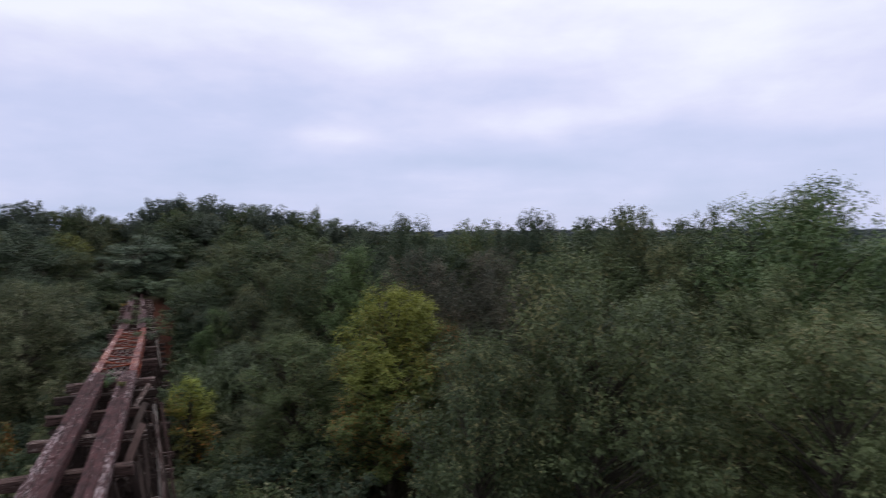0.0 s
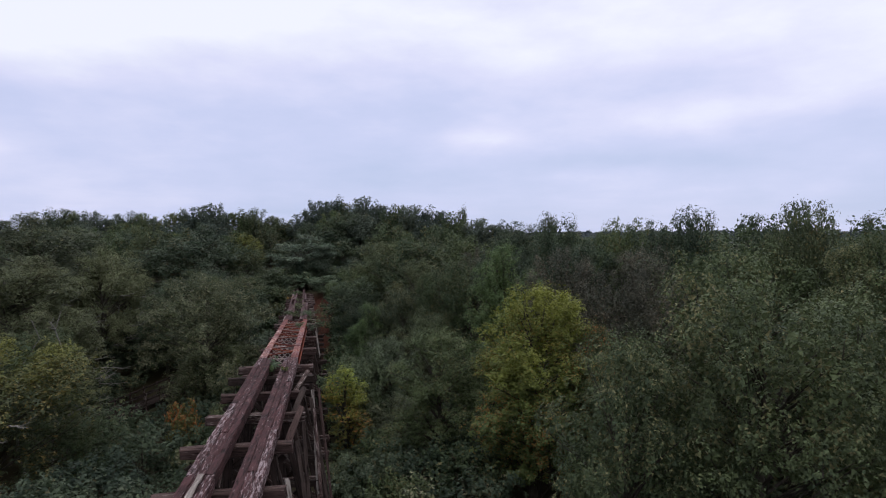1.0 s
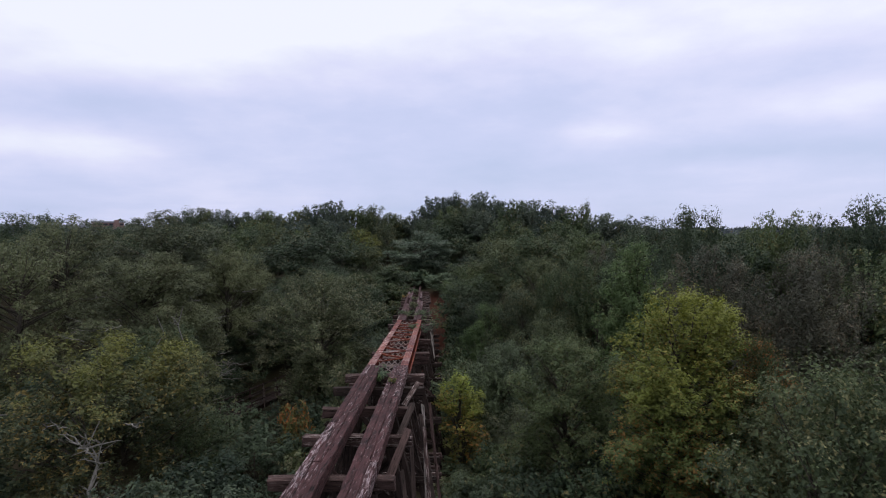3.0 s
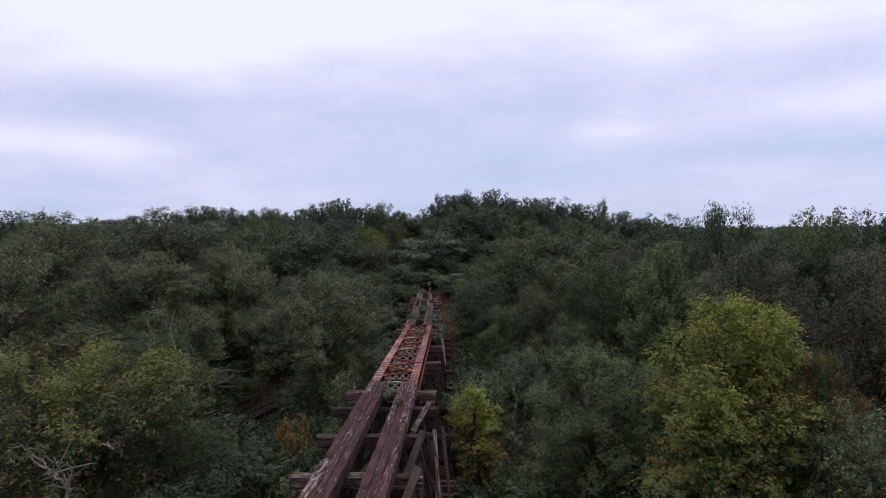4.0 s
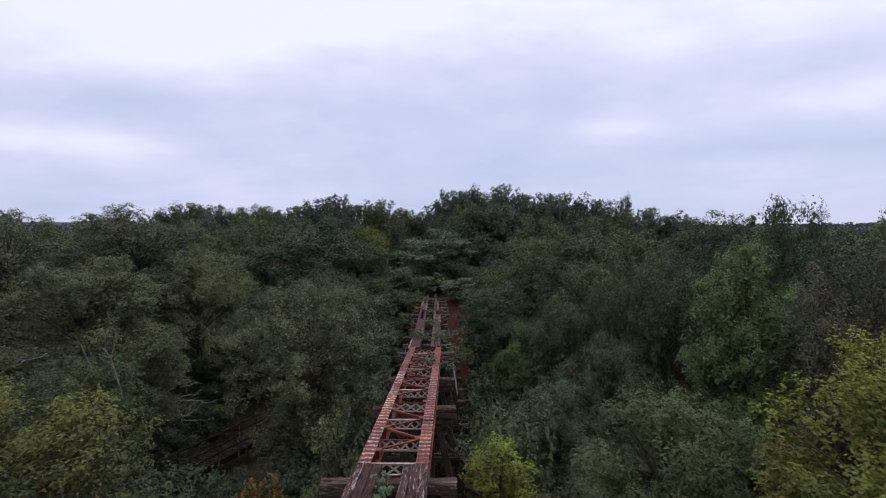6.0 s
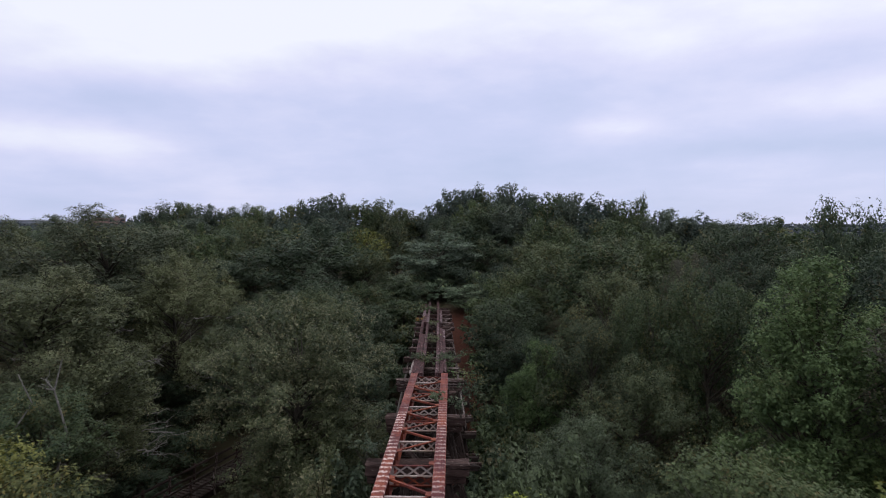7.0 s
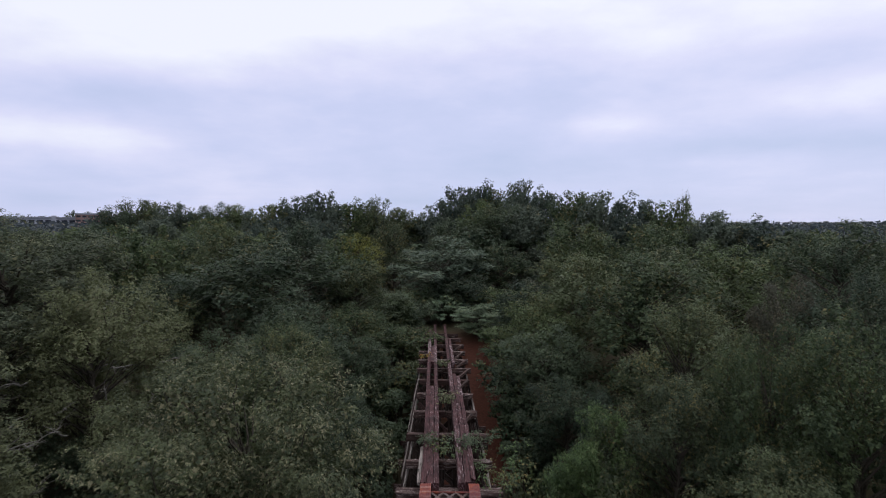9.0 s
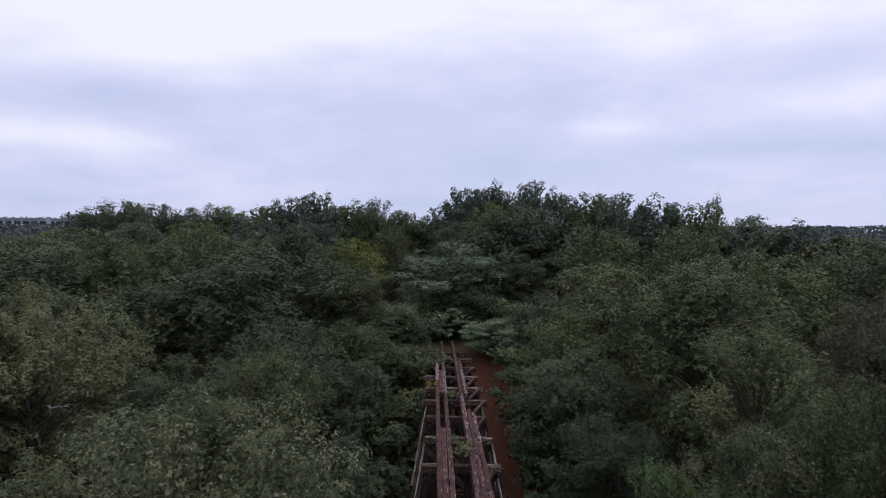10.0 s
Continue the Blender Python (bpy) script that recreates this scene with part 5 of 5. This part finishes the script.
# ---- plants growing on the trestle ----
def sprig(x, y, z, radius, height, leaf, seed, label):
    """A small weed: a few stems with leaves."""
    r, rnd = random.Random(seed), np.random.default_rng(seed)
    ob = new("weed")
    ob.matrix_basis = pose(x, y, z)
    tagged(ob, label, "weed")
    verts, faces, tips = [], [], []
    for _ in range(7):
        tip = Vector((r.uniform(-1, 1) * radius, r.uniform(-1, 1) * radius, height * r.uniform(0.5, 1.0)))
        tube(verts, faces, crooked((r.uniform(-.05, .05), r.uniform(-.05, .05), -0.05), tip, 3, 0.05, r), [0.012, 0.010, 0.007, 0.004], 3)
        tips += [tip, tip * 0.7]
    place("stem", quick_mesh("stem", verts, faces), bark, ob)
    tri = leaf_array(np.array([tuple(t) for t in tips]), np.full(len(tips), radius * 0.42), 0.9, 420, 0.075, rnd, 0.5, 0.0, 6, 0.0)
    place("foliage", quick_mesh("foliage", tri.reshape(-1, 3), np.arange(1260).reshape(-1, 3), 3), LEAF[leaf], ob)


sprig(-0.16, -1.5, 9.5, 0.24, 0.75, "fern", 1, "pale green weed sprouting between the stringers")
sprig(-0.38, -1.9, 9.5, 0.18, 0.45, "bright", 2, "small green weed sprouting between the stringers")
sprig(0.45, -3.6, 9.98, 0.15, 0.18, "lime", 3, "low yellow-green weed rooted in a rotten stringer")
for i, (x, y, z, q, h, leaf) in enumerate(((1.75, 17.2, 8.7, 0.55, 1.1, "green"), (1.45, 14.4, 8.9, 0.45, 0.9, "blue"), (0.4, 15.0, 9.3, 0.4, 0.35, "blue"), (1.7, 21.6, 8.2, 0.9, 1.7, "bright"),
                                           (2.2, 22.8, 7.6, 0.9, 1.6, "lime"), (-0.2, 23.4, 9.0, 0.6, 0.55, "green"), (0.4, 24.0, 9.15, 0.55, 0.4, "blue"), (-0.9, 24.2, 9.1, 0.5, 0.4, "blue"), (1.2, 24.6, 8.9, 0.6, 0.7, "blue"),
                                           (-0.15, 29.6, 8.8, 0.45, 1.0, "willow"), (-0.2, 30.8, 8.8, 0.4, 0.8, "willow"), (-1.5, 40.6, 8.9, 0.3, 0.5, "gold"), (-0.3, 38.6, 8.8, 0.35, 0.6, "willow"), (-1.9, 10.3, 8.5, 0.55, 0.8, "blue"), (-2.1, 15.8, 8.0, 0.6, 0.9, "blue"))):
    sprig(x, y, z, q, h, leaf, 20 + i, {"green": "green", "blue": "blue-green", "bright": "fresh green", "lime": "yellow-green", "willow": "grey-green", "gold": "yellow"}[leaf] + " creeper growing over the trestle")


# ---- footbridge in the valley ----
def footbridge():
    """A narrow wooden footbridge with post-and-rail sides, half hidden under the trees."""
    a, b, zd = Vector((-15.4, 19.0, 1.5)), Vector((-10.4, 32.0, 2.0)), 0.0
    fb = new("footbridge")
    tagged(fb, "dark brown wooden footbridge with post-and-rail sides under the trees", "footbridge")
    d = (b - a)
    side = Vector((-d.y, d.x, 0)).normalized() * 0.75
    for k, s in enumerate((-1, 1)):
        baulk("beam", a + side * s * 0.8 - Vector((0, 0, 0.05)), b + side * s * 0.8 - Vector((0, 0, 0.05)), 0.2, 0.4, wood_post, fb, 700 + k)
        for h in (0.55, 1.05):
            baulk("rail", a + side * s + Vector((0, 0, h)), b + side * s + Vector((0, 0, h)), 0.07, 0.12, wood_post, fb, 710 + k + int(10 * h))
        for i in range(8):
            p = a + d * (i + 0.3) / 7.6 + side * s
            baulk("post", p + Vector((0, 0, -0.4)), p + Vector((0, 0, 1.12)), 0.12, 0.12, wood_cap, fb, 720 + 10 * k + i)
        for i in (1, 6):
            p = a + d * i / 7.6 + side * s
            baulk("pile", (p.x, p.y, -0.5), p + Vector((0, 0, -0.3)), 0.25, 0.25, wood_post, fb, 740 + 10 * k + i)
    n = 46
    for i in range(n):
        p = a + d * (i + 0.5) / n
        baulk("plank", p - side * 1.05, p + side * 1.05, 0.22, 0.05, wood_post, fb, 760 + i, step=0.8)


footbridge()


# ---- low buildings on the skyline ----
wall_m, wt, wb = material("pale_grey_cladding")
wn = noise_node(wt, object_coord(wt), 0.3, 4, 0.6)
wt.links.new(ramp(wt, wn, [(0.3, (0.26, 0.27, 0.31)), (0.7, (0.36, 0.37, 0.42))]), wb.inputs["Base Color"])
roof_m, qt, qb = material("grey_roofing")
qn = noise_node(qt, object_coord(qt), 0.4, 4, 0.6)
qt.links.new(ramp(qt, qn, [(0.3, (0.20, 0.21, 0.25)), (0.7, (0.30, 0.31, 0.35))]), qb.inputs["Base Color"])
glass_m, gt, gb = material("dark_window_glass")
gb.inputs["Base Color"].default_value = (0.03, 0.035, 0.045, 1)
gb.inputs["Roughness"].default_value = 0.1


brick_m, bt, bb = material("brown_brick")
bn = noise_node(bt, object_coord(bt), 0.5, 4, 0.6)
bt.links.new(ramp(bt, bn, [(0.3, (0.20, 0.12, 0.11)), (0.7, (0.30, 0.19, 0.17))]), bb.inputs["Base Color"])


def low_building(x, y, z, w, d, h, turn, storeys, bays, cladding, label):
    """A long flat-roofed block with window strips in its storeys."""
    ob = new("building")
    ob.matrix_basis = pose(x, y, z, 0, 0, turn)
    tagged(ob, label, "building")
    bm = bmesh.new()
    box_into(bm, -w / 2, w / 2, -d / 2, d / 2, -14, h)
    part("wall", bm, cladding, ob)
    bm = bmesh.new()
    box_into(bm, -w / 2 - 0.5, w / 2 + 0.5, -d / 2 - 0.5, d / 2 + 0.5, h + 0.01, h + 0.8)
    part("roof", bm, roof_m, ob)
    for s in range(storeys):
        for k in range(bays):
            bm = bmesh.new()
            x0 = -w / 2 + (k + 0.15) * w / bays
            z0 = h * (s + 0.3) / storeys
            box_into(bm, x0, x0 + 0.7 * w / bays, -d / 2 - 0.06, -d / 2 + 0.1, z0, z0 + 0.45 * h / storeys)
            part("window", bm, glass_m, ob)
    bm = bmesh.new()
    box_into(bm, w * 0.18, w * 0.18 + 2.4, -d / 2 - 1.2, -d / 2 - 0.1, -14, h + 1.6)
    part("stair_tower", bm, cladding, ob)


low_building(-236, 350, 18.2, 62, 16, 3.6, 34, 1, 16, wall_m, "long pale grey flat-roofed block far beyond the woods")
low_building(-200, 352, 19.4, 17, 14, 4.6, 30, 2, 6, brick_m, "low brown brick flat-roofed block far beyond the woods")
dead_tree(-14.4, 0.6, ground_z(-14.4, 0.6), 7.2, 0.9, 9, 14, "tangle of bare pale branches before a yellow-green tree")
for x, y, top, r in ((-236, 392, 27.5, 5), (-224, 388, 26.6, 4), (-213, 394, 27.6, 4.5), (-200, 386, 26.8, 4), (-188, 390, 27.2, 5)):
    plant("far", "dark", x, y, top, r, "small dark tree behind far low buildings", None, "trees by the far buildings")
